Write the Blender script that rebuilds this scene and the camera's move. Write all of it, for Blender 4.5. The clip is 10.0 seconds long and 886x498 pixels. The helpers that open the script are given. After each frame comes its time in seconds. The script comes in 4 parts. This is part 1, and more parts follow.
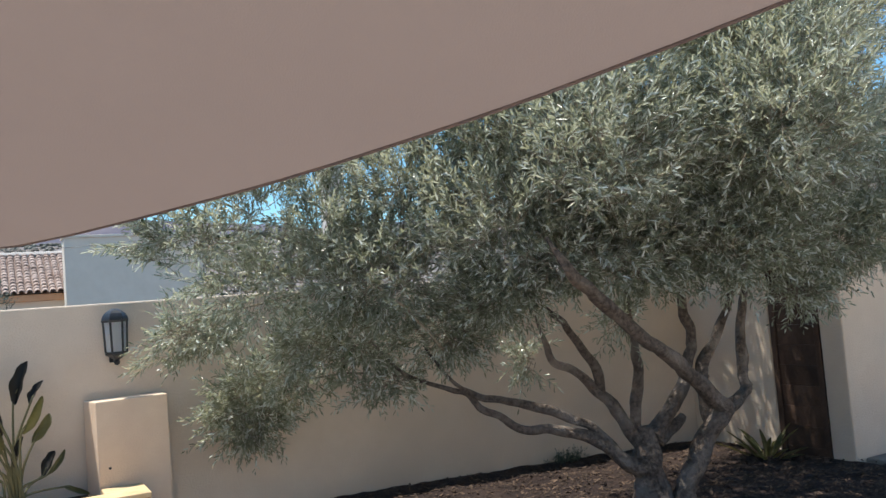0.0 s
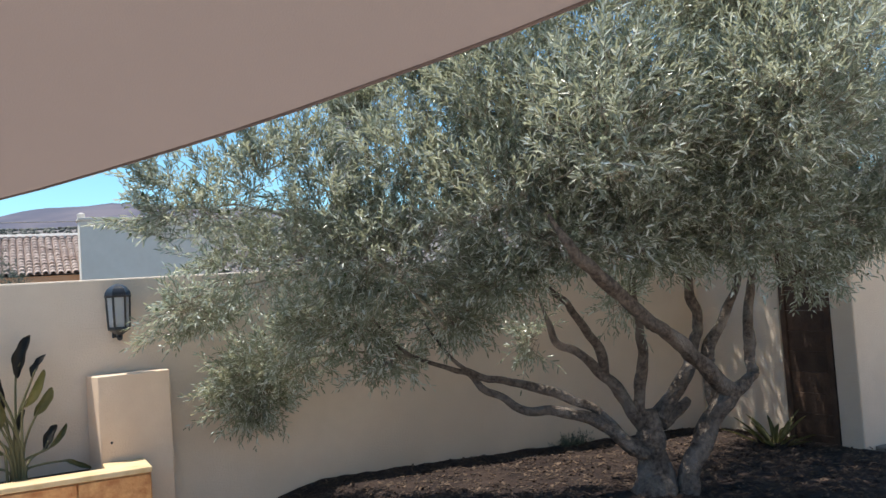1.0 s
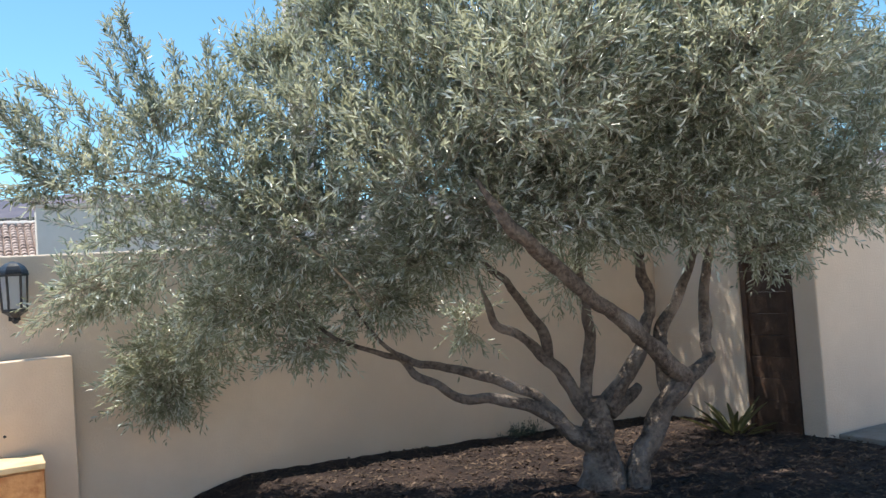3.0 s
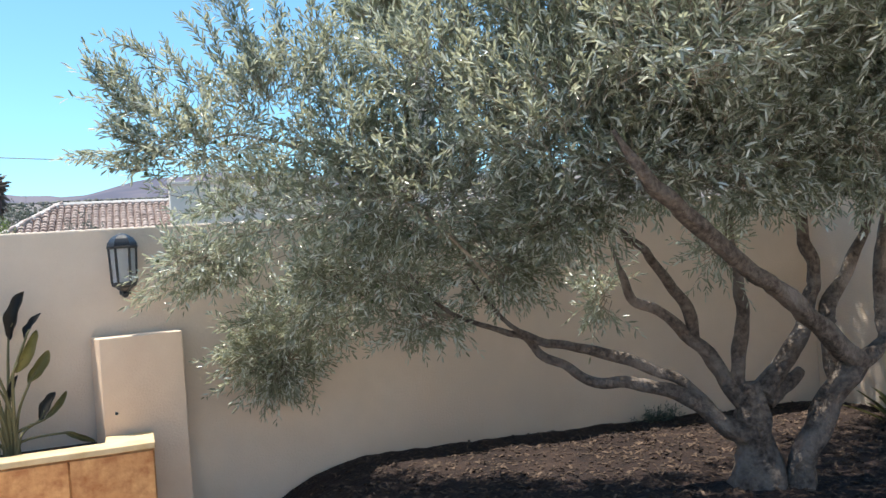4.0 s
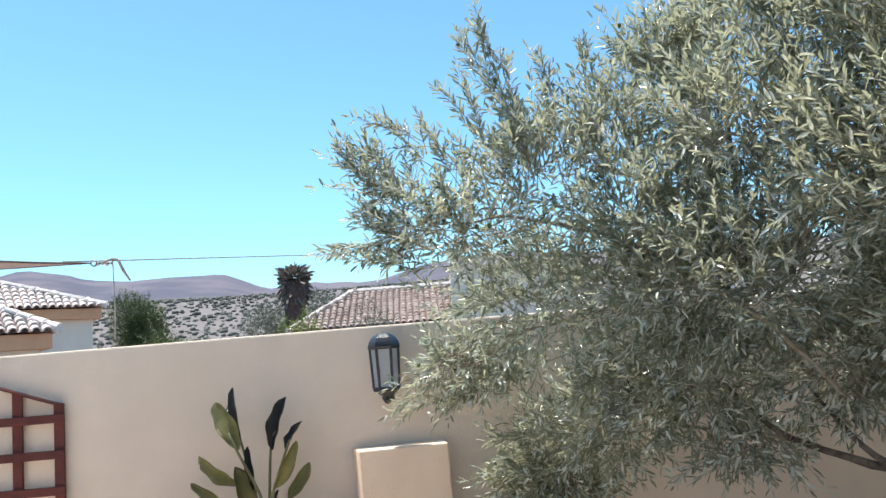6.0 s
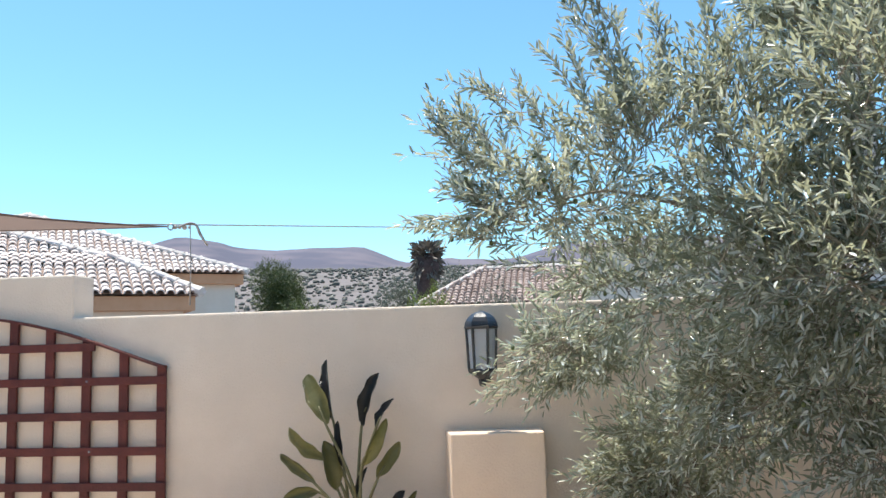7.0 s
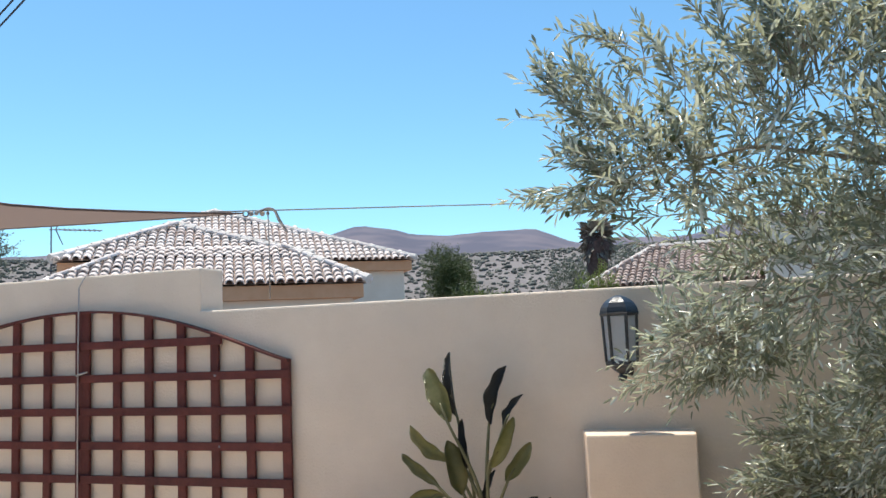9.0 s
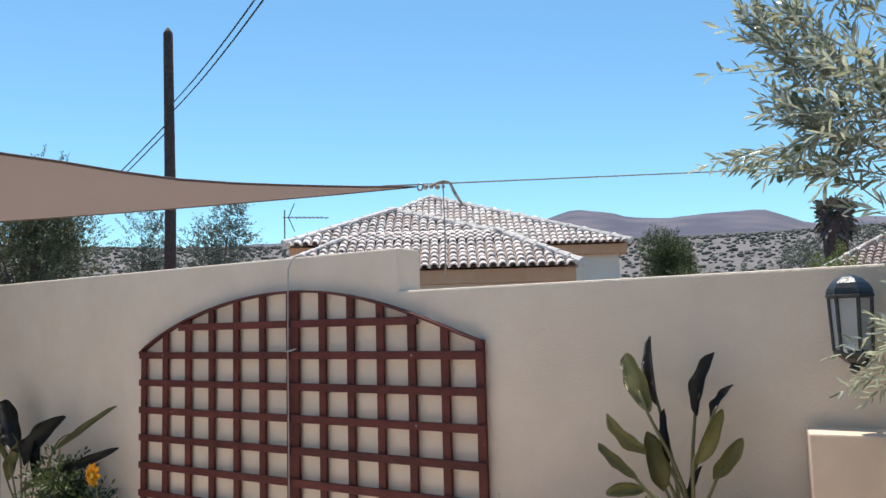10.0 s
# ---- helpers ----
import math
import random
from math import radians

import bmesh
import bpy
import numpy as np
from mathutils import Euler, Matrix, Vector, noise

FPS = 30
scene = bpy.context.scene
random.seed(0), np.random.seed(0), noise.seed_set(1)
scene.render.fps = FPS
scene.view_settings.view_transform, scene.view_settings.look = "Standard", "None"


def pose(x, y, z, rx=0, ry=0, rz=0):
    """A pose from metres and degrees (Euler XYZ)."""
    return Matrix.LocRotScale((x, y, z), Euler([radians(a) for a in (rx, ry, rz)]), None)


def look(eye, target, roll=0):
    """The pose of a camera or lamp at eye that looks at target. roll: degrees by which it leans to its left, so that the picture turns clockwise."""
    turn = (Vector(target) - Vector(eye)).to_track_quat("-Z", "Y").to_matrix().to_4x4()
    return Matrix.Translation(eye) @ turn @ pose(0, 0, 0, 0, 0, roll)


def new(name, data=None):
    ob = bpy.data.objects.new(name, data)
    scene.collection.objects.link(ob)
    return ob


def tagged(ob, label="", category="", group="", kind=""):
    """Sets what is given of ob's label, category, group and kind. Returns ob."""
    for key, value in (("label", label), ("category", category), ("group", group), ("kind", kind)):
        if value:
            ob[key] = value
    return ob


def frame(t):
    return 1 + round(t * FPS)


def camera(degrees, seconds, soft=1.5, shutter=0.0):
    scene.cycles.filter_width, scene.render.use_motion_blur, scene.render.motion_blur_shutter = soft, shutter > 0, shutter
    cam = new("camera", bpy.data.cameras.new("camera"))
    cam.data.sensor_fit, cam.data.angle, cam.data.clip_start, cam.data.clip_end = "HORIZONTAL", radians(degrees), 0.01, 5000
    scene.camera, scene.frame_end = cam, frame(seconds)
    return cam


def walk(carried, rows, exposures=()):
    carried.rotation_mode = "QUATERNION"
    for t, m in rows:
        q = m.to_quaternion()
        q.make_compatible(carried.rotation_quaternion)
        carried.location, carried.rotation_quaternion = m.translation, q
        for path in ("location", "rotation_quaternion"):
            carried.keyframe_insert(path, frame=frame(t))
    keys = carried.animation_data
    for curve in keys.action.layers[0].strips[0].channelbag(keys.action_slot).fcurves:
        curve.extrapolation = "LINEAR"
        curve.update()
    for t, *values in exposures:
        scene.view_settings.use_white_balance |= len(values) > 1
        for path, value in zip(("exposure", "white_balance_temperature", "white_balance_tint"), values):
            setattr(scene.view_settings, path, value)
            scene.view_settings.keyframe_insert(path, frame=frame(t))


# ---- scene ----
cam = camera(56.5, 10.0, soft=1.5)
PATH = [
    (0, (-0.617, -5.4, 1.598), (0.347, -3.652, 1.724), -4.6),
    (0.5, (-0.651, -5.375, 1.583), (0.309, -3.624, 1.693), -4.3),
    (1, (-0.537, -5.39, 1.544), (0.393, -3.622, 1.643), -3.9),
    (1.5, (-0.389, -5.308, 1.51), (0.546, -3.542, 1.591), -4.1),
    (2, (-0.309, -5.228, 1.498), (0.674, -3.488, 1.572), -4.0),
    (2.2, (-0.306, -5.198, 1.511), (0.706, -3.475, 1.587), -4.0),
    (3.3, (-0.047, -5.069, 1.446), (0.895, -3.306, 1.508), -4.0),
    (3.5, (-0.004, -4.973, 1.455), (0.898, -3.188, 1.501), -4.0),
    (4, (0.046, -4.746, 1.442), (0.76, -2.878, 1.471), -4.3),
    (4.5, (0.076, -4.582, 1.489), (0.63, -2.66, 1.522), -4.9),
    (5, (0.119, -4.418, 1.498), (0.508, -2.46, 1.621), -5.3),
    (5.5, (0.156, -4.268, 1.534), (0.409, -2.296, 1.748), -5.4),
    (6, (0.181, -4.059, 1.555), (0.261, -2.079, 1.822), -4.8),
    (7.3, (0.365, -3.805, 1.567), (0.053, -1.84, 1.772), -1.7),
    (7.5, (0.38, -3.779, 1.584), (0.037, -1.818, 1.773), -2.2),
    (8, (0.429, -3.684, 1.588), (-0.01, -1.741, 1.773), -2.3),
    (8.5, (0.449, -3.572, 1.578), (-0.077, -1.653, 1.777), -2.4),
    (9, (0.452, -3.438, 1.59), (-0.203, -1.56, 1.794), -2.4),
    (9.5, (0.457, -3.323, 1.589), (-0.412, -1.533, 1.792), -2.1),
    (10, (0.467, -3.249, 1.575), (-0.654, -1.603, 1.759), -1.5),
]
walk(cam, [(t, look(eye, target, roll)) for t, eye, target, roll in PATH],
     exposures=[(0.0, 0.33), (2.0, 0.50), (5.0, 0.70), (8.5, 0.42), (10.0, 0.18)])

# ---- world and sun ----
SUN_TO = Vector((-0.28, 0.215, 1.0)).normalized()
elev = math.asin(SUN_TO.z)
world = bpy.data.worlds.new("world")
scene.world = world
world.use_nodes = True
wn = world.node_tree
sky = wn.nodes.new("ShaderNodeTexSky")
sky.sky_type = "NISHITA"
sky.sun_disc = False
sky.sun_elevation = elev
sky.sun_rotation = math.atan2(SUN_TO.x, SUN_TO.y)
sky.altitude = 200
sky.dust_density = 0.2
sky.ozone_density = 2.0
bg = wn.nodes["Background"]
bg.inputs["Strength"].default_value = 0.15
tint = wn.nodes.new("ShaderNodeMixRGB")
tint.blend_type = "MULTIPLY"
tint.inputs["Fac"].default_value = 1.0
tint.inputs["Color2"].default_value = (0.66, 0.95, 1.0, 1)
wn.links.new(sky.outputs[0], tint.inputs["Color1"])
wn.links.new(tint.outputs[0], bg.inputs["Color"])
sun_data = bpy.data.lights.new("sun", "SUN")
sun_data.energy = 5.0
sun_data.angle = radians(0.53)
sun_data.color = (1.0, 0.95, 0.86)
sun = new("sun", sun_data)
sun.matrix_world = look(SUN_TO * 50, (0, 0, 0))


# ---- materials ----
def mat(name, c1, c2, scale=6.0, rough=0.8, bump=0.2, bscale=60.0, metal=0.0, spread=(0.35, 0.65), rand=0.0, isl=0.0, spec=0.4, c3=None, s3=1.2):
    m = bpy.data.materials.new(name)
    m.use_nodes = True
    nt = m.node_tree
    b = nt.nodes["Principled BSDF"]
    tc = nt.nodes.new("ShaderNodeTexCoord")
    n1 = nt.nodes.new("ShaderNodeTexNoise")
    n1.inputs["Scale"].default_value, n1.inputs["Detail"].default_value = scale, 6
    n1.inputs["Roughness"].default_value = 0.65
    nt.links.new(tc.outputs["Object"], n1.inputs["Vector"])
    rp = nt.nodes.new("ShaderNodeValToRGB")
    rp.color_ramp.elements[0].position, rp.color_ramp.elements[1].position = spread
    rp.color_ramp.elements[0].color, rp.color_ramp.elements[1].color = (*c1, 1), (*c2, 1)
    nt.links.new(n1.outputs["Fac"], rp.inputs["Fac"])
    col = rp.outputs["Color"]
    if c3:
        n3 = nt.nodes.new("ShaderNodeTexNoise")
        n3.inputs["Scale"].default_value, n3.inputs["Detail"].default_value = s3, 4
        nt.links.new(tc.outputs["Object"], n3.inputs["Vector"])
        r3 = nt.nodes.new("ShaderNodeValToRGB")
        r3.color_ramp.elements[0].position, r3.color_ramp.elements[1].position = 0.5, 0.72
        nt.links.new(n3.outputs["Fac"], r3.inputs["Fac"])
        mx = nt.nodes.new("ShaderNodeMixRGB")
        nt.links.new(r3.outputs["Color"], mx.inputs["Fac"])
        nt.links.new(col, mx.inputs["Color1"])
        mx.inputs["Color2"].default_value = (*c3, 1)
        col = mx.outputs["Color"]
    if rand or isl:
        src = nt.nodes.new("ShaderNodeObjectInfo").outputs["Random"] if rand else nt.nodes.new("ShaderNodeNewGeometry").outputs["Random Per Island"]
        hv = nt.nodes.new("ShaderNodeHueSaturation")
        mr = nt.nodes.new("ShaderNodeMapRange")
        amount = rand or isl
        mr.inputs["To Min"].default_value, mr.inputs["To Max"].default_value = 1 - amount, 1 + amount
        nt.links.new(src, mr.inputs["Value"])
        nt.links.new(mr.outputs["Result"], hv.inputs["Value"])
        nt.links.new(col, hv.inputs["Color"])
        col = hv.outputs["Color"]
    nt.links.new(col, b.inputs["Base Color"])
    b.inputs["Roughness"].default_value, b.inputs["Metallic"].default_value = rough, metal
    b.inputs["Specular IOR Level"].default_value = spec
    if bump:
        n2 = nt.nodes.new("ShaderNodeTexNoise")
        n2.inputs["Scale"].default_value, n2.inputs["Detail"].default_value = bscale, 5
        nt.links.new(tc.outputs["Object"], n2.inputs["Vector"])
        bp = nt.nodes.new("ShaderNodeBump")
        bp.inputs["Strength"].default_value, bp.inputs["Distance"].default_value = bump, 0.02
        nt.links.new(n2.outputs["Fac"], bp.inputs["Height"])
        nt.links.new(bp.outputs["Normal"], b.inputs["Normal"])
    return m


def leaf_mat(name, c1, c2, c3, rough=0.45, trans=0.25, through_leaf=None):
    """Leaves: three tints picked leaf by leaf, with light passing through."""
    m = bpy.data.materials.new(name)
    m.use_nodes = True
    nt = m.node_tree
    b = nt.nodes["Principled BSDF"]
    g = nt.nodes.new("ShaderNodeNewGeometry")
    rp = nt.nodes.new("ShaderNodeValToRGB")
    rp.color_ramp.elements[0].color, rp.color_ramp.elements[1].color = (*c1, 1), (*c3, 1)
    e = rp.color_ramp.elements.new(0.58)
    e.color = (*c2, 1)
    nt.links.new(g.outputs["Random Per Island"], rp.inputs["Fac"])
    nt.links.new(rp.outputs["Color"], b.inputs["Base Color"])
    b.inputs["Roughness"].default_value = rough
    tr = nt.nodes.new("ShaderNodeBsdfTranslucent")
    if through_leaf:
        tr.inputs["Color"].default_value = (*through_leaf, 1)
    else:
        nt.links.new(rp.outputs["Color"], tr.inputs["Color"])
    mx = nt.nodes.new("ShaderNodeMixShader")
    mx.inputs[0].default_value = trans
    nt.links.new(b.outputs[0], mx.inputs[1])
    nt.links.new(tr.outputs[0], mx.inputs[2])
    nt.links.new(mx.outputs[0], nt.nodes["Material Output"].inputs["Surface"])
    return m


STUCCO = mat("stucco", (0.73, 0.60, 0.475), (0.785, 0.65, 0.52), 3.0, 0.9, 0.25, 90, c3=(0.69, 0.57, 0.455), s3=0.9)
STUCCO_CAP = mat("stucco_block", (0.76, 0.58, 0.43), (0.82, 0.64, 0.48), 4.0, 0.9, 0.2, 90)
WHITE = mat("white_render", (0.78, 0.69, 0.57), (0.84, 0.75, 0.63), 2.0, 0.9, 0.1, 30)
FASCIA = mat("terracotta_fascia", (0.66, 0.36, 0.20), (0.72, 0.42, 0.25), 2.0, 0.85, 0.1, 20)
TILE = mat("clay_tile", (0.58, 0.48, 0.43), (0.84, 0.76, 0.71), 1.5, 0.85, 0.3, 25, rand=0.18)
TILE_J = mat("clay_tile_far", (0.58, 0.48, 0.43), (0.84, 0.76, 0.71), 1.5, 0.85, 0.3, 25, isl=0.18)
TILE_OLD = mat("clay_tile_old", (0.34, 0.25, 0.21), (0.50, 0.40, 0.35), 1.5, 0.85, 0.3, 25, isl=0.15)
RIDGE = mat("ridge_mortar", (0.62, 0.56, 0.50), (0.74, 0.68, 0.62), 4.0, 0.9, 0.3, 30)
MULCH = mat("bark_mulch", (0.011, 0.006, 0.005), (0.032, 0.017, 0.013), 28.0, 0.95, 1.0, 45, c3=(0.045, 0.027, 0.020), s3=3.0)
CHIP = mat("wood_chip", (0.016, 0.009, 0.007), (0.13, 0.088, 0.062), 9.0, 0.9, 0.3, 60, isl=0.5)
PAVE = mat("paving", (0.56, 0.50, 0.43), (0.66, 0.59, 0.51), 5.0, 0.85, 0.3, 50)
# pavement grey, darker than PAVE: the tree's shade is put into its colour
STEP = mat("shaded_concrete", (0.20, 0.18, 0.16), (0.28, 0.26, 0.235), 5.0, 0.9, 0.3, 50)
# darker than the tiles: shade in their gaps put into the sheet's colour
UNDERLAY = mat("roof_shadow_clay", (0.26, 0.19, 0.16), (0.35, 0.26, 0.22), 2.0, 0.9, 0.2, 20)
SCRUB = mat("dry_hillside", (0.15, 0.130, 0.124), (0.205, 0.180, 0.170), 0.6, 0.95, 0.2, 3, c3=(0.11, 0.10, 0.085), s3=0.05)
BARK = mat("olive_bark", (0.055, 0.040, 0.032), (0.19, 0.150, 0.122), 38.0, 0.9, 1.0, 50, c3=(0.26, 0.215, 0.182), s3=6.0)
TWIG = mat("olive_twig", (0.20, 0.16, 0.11), (0.34, 0.29, 0.22), 20.0, 0.85, 0.2, 60)
# olive tints: green tops, silvery undersides, plus glints and shadow put into the colour
OLIVE = leaf_mat("olive_leaf", (0.070, 0.078, 0.042), (0.34, 0.36, 0.285), (0.90, 0.94, 0.90), 0.24, 0.40, (0.52, 0.53, 0.35))
GREEN = leaf_mat("bush_leaf", (0.035, 0.055, 0.016), (0.075, 0.105, 0.030), (0.13, 0.15, 0.05), 0.5, 0.2)
GREYGREEN = leaf_mat("grey_bush_leaf", (0.08, 0.10, 0.07), (0.13, 0.15, 0.11), (0.22, 0.24, 0.19), 0.5, 0.2)
HEATH = mat("heath_bush", (0.105, 0.102, 0.085), (0.17, 0.165, 0.14), 0.8, 0.9, 0.0, isl=0.35)
OLIVEGREEN = leaf_mat("tree_leaf", (0.06, 0.07, 0.03), (0.13, 0.14, 0.07), (0.24, 0.23, 0.13), 0.5, 0.25)
LIME = leaf_mat("lime_leaf", (0.10, 0.14, 0.02), (0.18, 0.24, 0.04), (0.26, 0.30, 0.07), 0.5, 0.3)
DRYPALM = leaf_mat("dry_palm_leaf", (0.09, 0.075, 0.06), (0.17, 0.145, 0.115), (0.30, 0.26, 0.21), 0.7, 0.1)
FRUIT = mat("green_olive", (0.05, 0.07, 0.02), (0.10, 0.12, 0.04), 30.0, 0.3, 0.05, 60)
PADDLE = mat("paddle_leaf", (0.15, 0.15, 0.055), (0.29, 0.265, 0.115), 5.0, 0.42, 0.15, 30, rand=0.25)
# near-black copy for leaves showing their backs, shade put into the colour
PADDLE_SHADE = mat("paddle_leaf_shade", (0.018, 0.016, 0.016), (0.045, 0.042, 0.034), 5.0, 0.4, 0.15, 30, rand=0.2)
STALK = mat("leaf_stalk", (0.13, 0.12, 0.06), (0.20, 0.18, 0.09), 8.0, 0.6, 0.1, 40)
TRELLIS = mat("stained_wood", (0.085, 0.017, 0.013), (0.13, 0.027, 0.020), 10.0, 0.6, 0.3, 60, rand=0.15)
GATE = mat("gate_wood", (0.055, 0.032, 0.022), (0.095, 0.056, 0.038), 6.0, 0.75, 0.4, 40, rand=0.2)
CLAD = mat("sandstone_tile", (0.40, 0.145, 0.045), (0.70, 0.38, 0.16), 9.0, 0.65, 0.25, 50, spread=(0.36, 0.62), rand=0.18, c3=(0.52, 0.22, 0.075), s3=5.0)
COPING = mat("sandstone_coping", (0.60, 0.42, 0.22), (0.74, 0.56, 0.34), 6.0, 0.7, 0.25, 50)
SOIL = mat("soil", (0.03, 0.02, 0.015), (0.07, 0.05, 0.035), 30, 0.95, 0.8, 50)
IRON = mat("black_iron", (0.012, 0.013, 0.016), (0.025, 0.026, 0.03), 20, 0.35, 0.1, 80, spec=0.6)
POLE = mat("weathered_pole", (0.055, 0.035, 0.03), (0.11, 0.07, 0.06), 6, 0.85, 0.4, 30)
ROPE = mat("cord", (0.34, 0.30, 0.27), (0.50, 0.45, 0.41), 60, 0.8, 0.3, 200)
CABLE = mat("black_cable", (0.015, 0.015, 0.02), (0.03, 0.03, 0.035), 20, 0.6, 0.0)
ALU = mat("aluminium", (0.30, 0.30, 0.31), (0.40, 0.40, 0.41), 20, 0.4, 0.0, metal=0.8)
AERIAL = mat("dull_aerial", (0.10, 0.10, 0.11), (0.17, 0.17, 0.18), 20, 0.5, 0.0, metal=0.5)
ORANGE = mat("orange_petal", (0.78, 0.40, 0.02), (0.86, 0.52, 0.04), 20, 0.5, 0.1, 60)
YELLOW = mat("yellow_petal", (0.75, 0.62, 0.04), (0.85, 0.70, 0.08), 20, 0.5, 0.1, 60)

SAIL = mat("sail_cloth", (0.235, 0.185, 0.165), (0.26, 0.205, 0.185), 1.2, 0.9, 0.15, 400)
_b = SAIL.node_tree
_t = _b.nodes.new("ShaderNodeBsdfTranslucent")
_t.inputs["Color"].default_value = (0.27, 0.20, 0.175, 1)
_m = _b.nodes.new("ShaderNodeMixShader")
_m.inputs[0].default_value = 0.28
_b.links.new(_b.nodes["Principled BSDF"].outputs[0], _m.inputs[1])
_b.links.new(_t.outputs[0], _m.inputs[2])
_b.links.new(_m.outputs[0], _b.nodes["Material Output"].inputs["Surface"])
HEM = mat("sail_hem", (0.13, 0.09, 0.08), (0.17, 0.12, 0.105), 4, 0.9, 0.1, 200)

GLASS = bpy.data.materials.new("lantern_glass")
GLASS.use_nodes = True
_p = GLASS.node_tree.nodes["Principled BSDF"]
_p.inputs["Base Color"].default_value = (0.86, 0.88, 0.90, 1)
_p.inputs["Roughness"].default_value = 0.35
_p.inputs["Transmission Weight"].default_value = 0.75
_p.inputs["IOR"].default_value = 1.3


# ---- mesh helpers ----
def mesh_ob(name, verts, faces, material, parent=None, label="", smooth=False):
    me = bpy.data.meshes.new(name)
    me.from_pydata([tuple(v) for v in verts], [], faces)
    me.materials.append(material)
    if smooth:
        me.polygons.foreach_set("use_smooth", [True] * len(me.polygons))
    me.update()
    ob = new(name, me)
    if parent is not None:
        ob.parent = parent
    if label:
        ob["label"] = label
    return ob


def part(name, bm, material, parent, label="", smooth=False):
    me = bpy.data.meshes.new(name)
    bm.normal_update()
    bm.to_mesh(me)
    bm.free()
    me.materials.append(material)
    if smooth:
        me.polygons.foreach_set("use_smooth", [True] * len(me.polygons))
    ob = new(name, me)
    if parent is not None:
        ob.parent = parent
    if label:
        ob["label"] = label
    return ob


def box_bm(x0, x1, y0, y1, z0, z1, bevel=0.0, seg=2):
    bm = bmesh.new()
    bmesh.ops.create_cube(bm, size=1.0)
    for v in bm.verts:
        v.co = Vector(((x0 + x1) / 2 + v.co.x * (x1 - x0), (y0 + y1) / 2 + v.co.y * (y1 - y0), (z0 + z1) / 2 + v.co.z * (z1 - z0)))
    if bevel:
        bmesh.ops.bevel(bm, geom=bm.edges[:], offset=bevel, segments=seg, affect="EDGES", profile=0.5)
    return bm


def empty(name, at=(0, 0, 0)):
    ob = new(name)
    ob.location = at
    ob.empty_display_size = 0.1
    return ob


def smooth_path(pts, radii, steps):
    """Points and radii along a smooth curve through pts."""
    pts = [Vector(p) for p in pts]
    out, rad = [], []
    n = len(pts)
    for i in range(n - 1):
        p0, p1, p2, p3 = pts[max(i - 1, 0)], pts[i], pts[i + 1], pts[min(i + 2, n - 1)]
        for k in range(steps):
            u = k / steps
            out.append(0.5 * ((2 * p1) + (p2 - p0) * u + (2 * p0 - 5 * p1 + 4 * p2 - p3) * u * u + (3 * p1 - p0 - 3 * p2 + p3) * u ** 3))
            rad.append(radii[i] + (radii[i + 1] - radii[i]) * u)
    out.append(pts[-1])
    rad.append(radii[-1])
    return out, rad


def tube(pts, radii, sides=8, rough=0.0, verts=None, faces=None):
    verts = [] if verts is None else verts
    faces = [] if faces is None else faces
    base = len(verts)
    n = len(pts)
    for i, p in enumerate(pts):
        d = (Vector(pts[min(i + 1, n - 1)]) - Vector(pts[max(i - 1, 0)])).normalized()
        a = d.cross(Vector((0.31, 0.17, 0.93))).normalized()
        b = d.cross(a)
        for k in range(sides):
            t = 2 * math.pi * k / sides
            r = radii[i] * (1 + rough * (noise.noise(Vector(p) * 6 + Vector((math.cos(t), math.sin(t), 0)) * 1.3)))
            verts.append(Vector(p) + (a * math.cos(t) + b * math.sin(t)) * r)
    for i in range(n - 1):
        for k in range(sides):
            faces.append((base + i * sides + k, base + i * sides + (k + 1) % sides, base + (i + 1) * sides + (k + 1) % sides, base + (i + 1) * sides + k))
    faces.append(tuple(base + k for k in range(sides))[::-1])
    faces.append(tuple(base + (n - 1) * sides + k for k in range(sides)))
    return verts, faces


def lathe_bm(profile, sides=12, phase=0.0):
    """A turned body from (radius, z) pairs."""
    bm = bmesh.new()
    rings = []
    for r, z in profile:
        rings.append([bm.verts.new((r * math.cos(phase + 2 * math.pi * k / sides), r * math.sin(phase + 2 * math.pi * k / sides), z)) for k in range(sides)])
    for a, b in zip(rings, rings[1:]):
        for k in range(sides):
            bm.faces.new((a[k], a[(k + 1) % sides], b[(k + 1) % sides], b[k]))
    bm.faces.new(rings[0][::-1])
    bm.faces.new(rings[-1])
    return bm


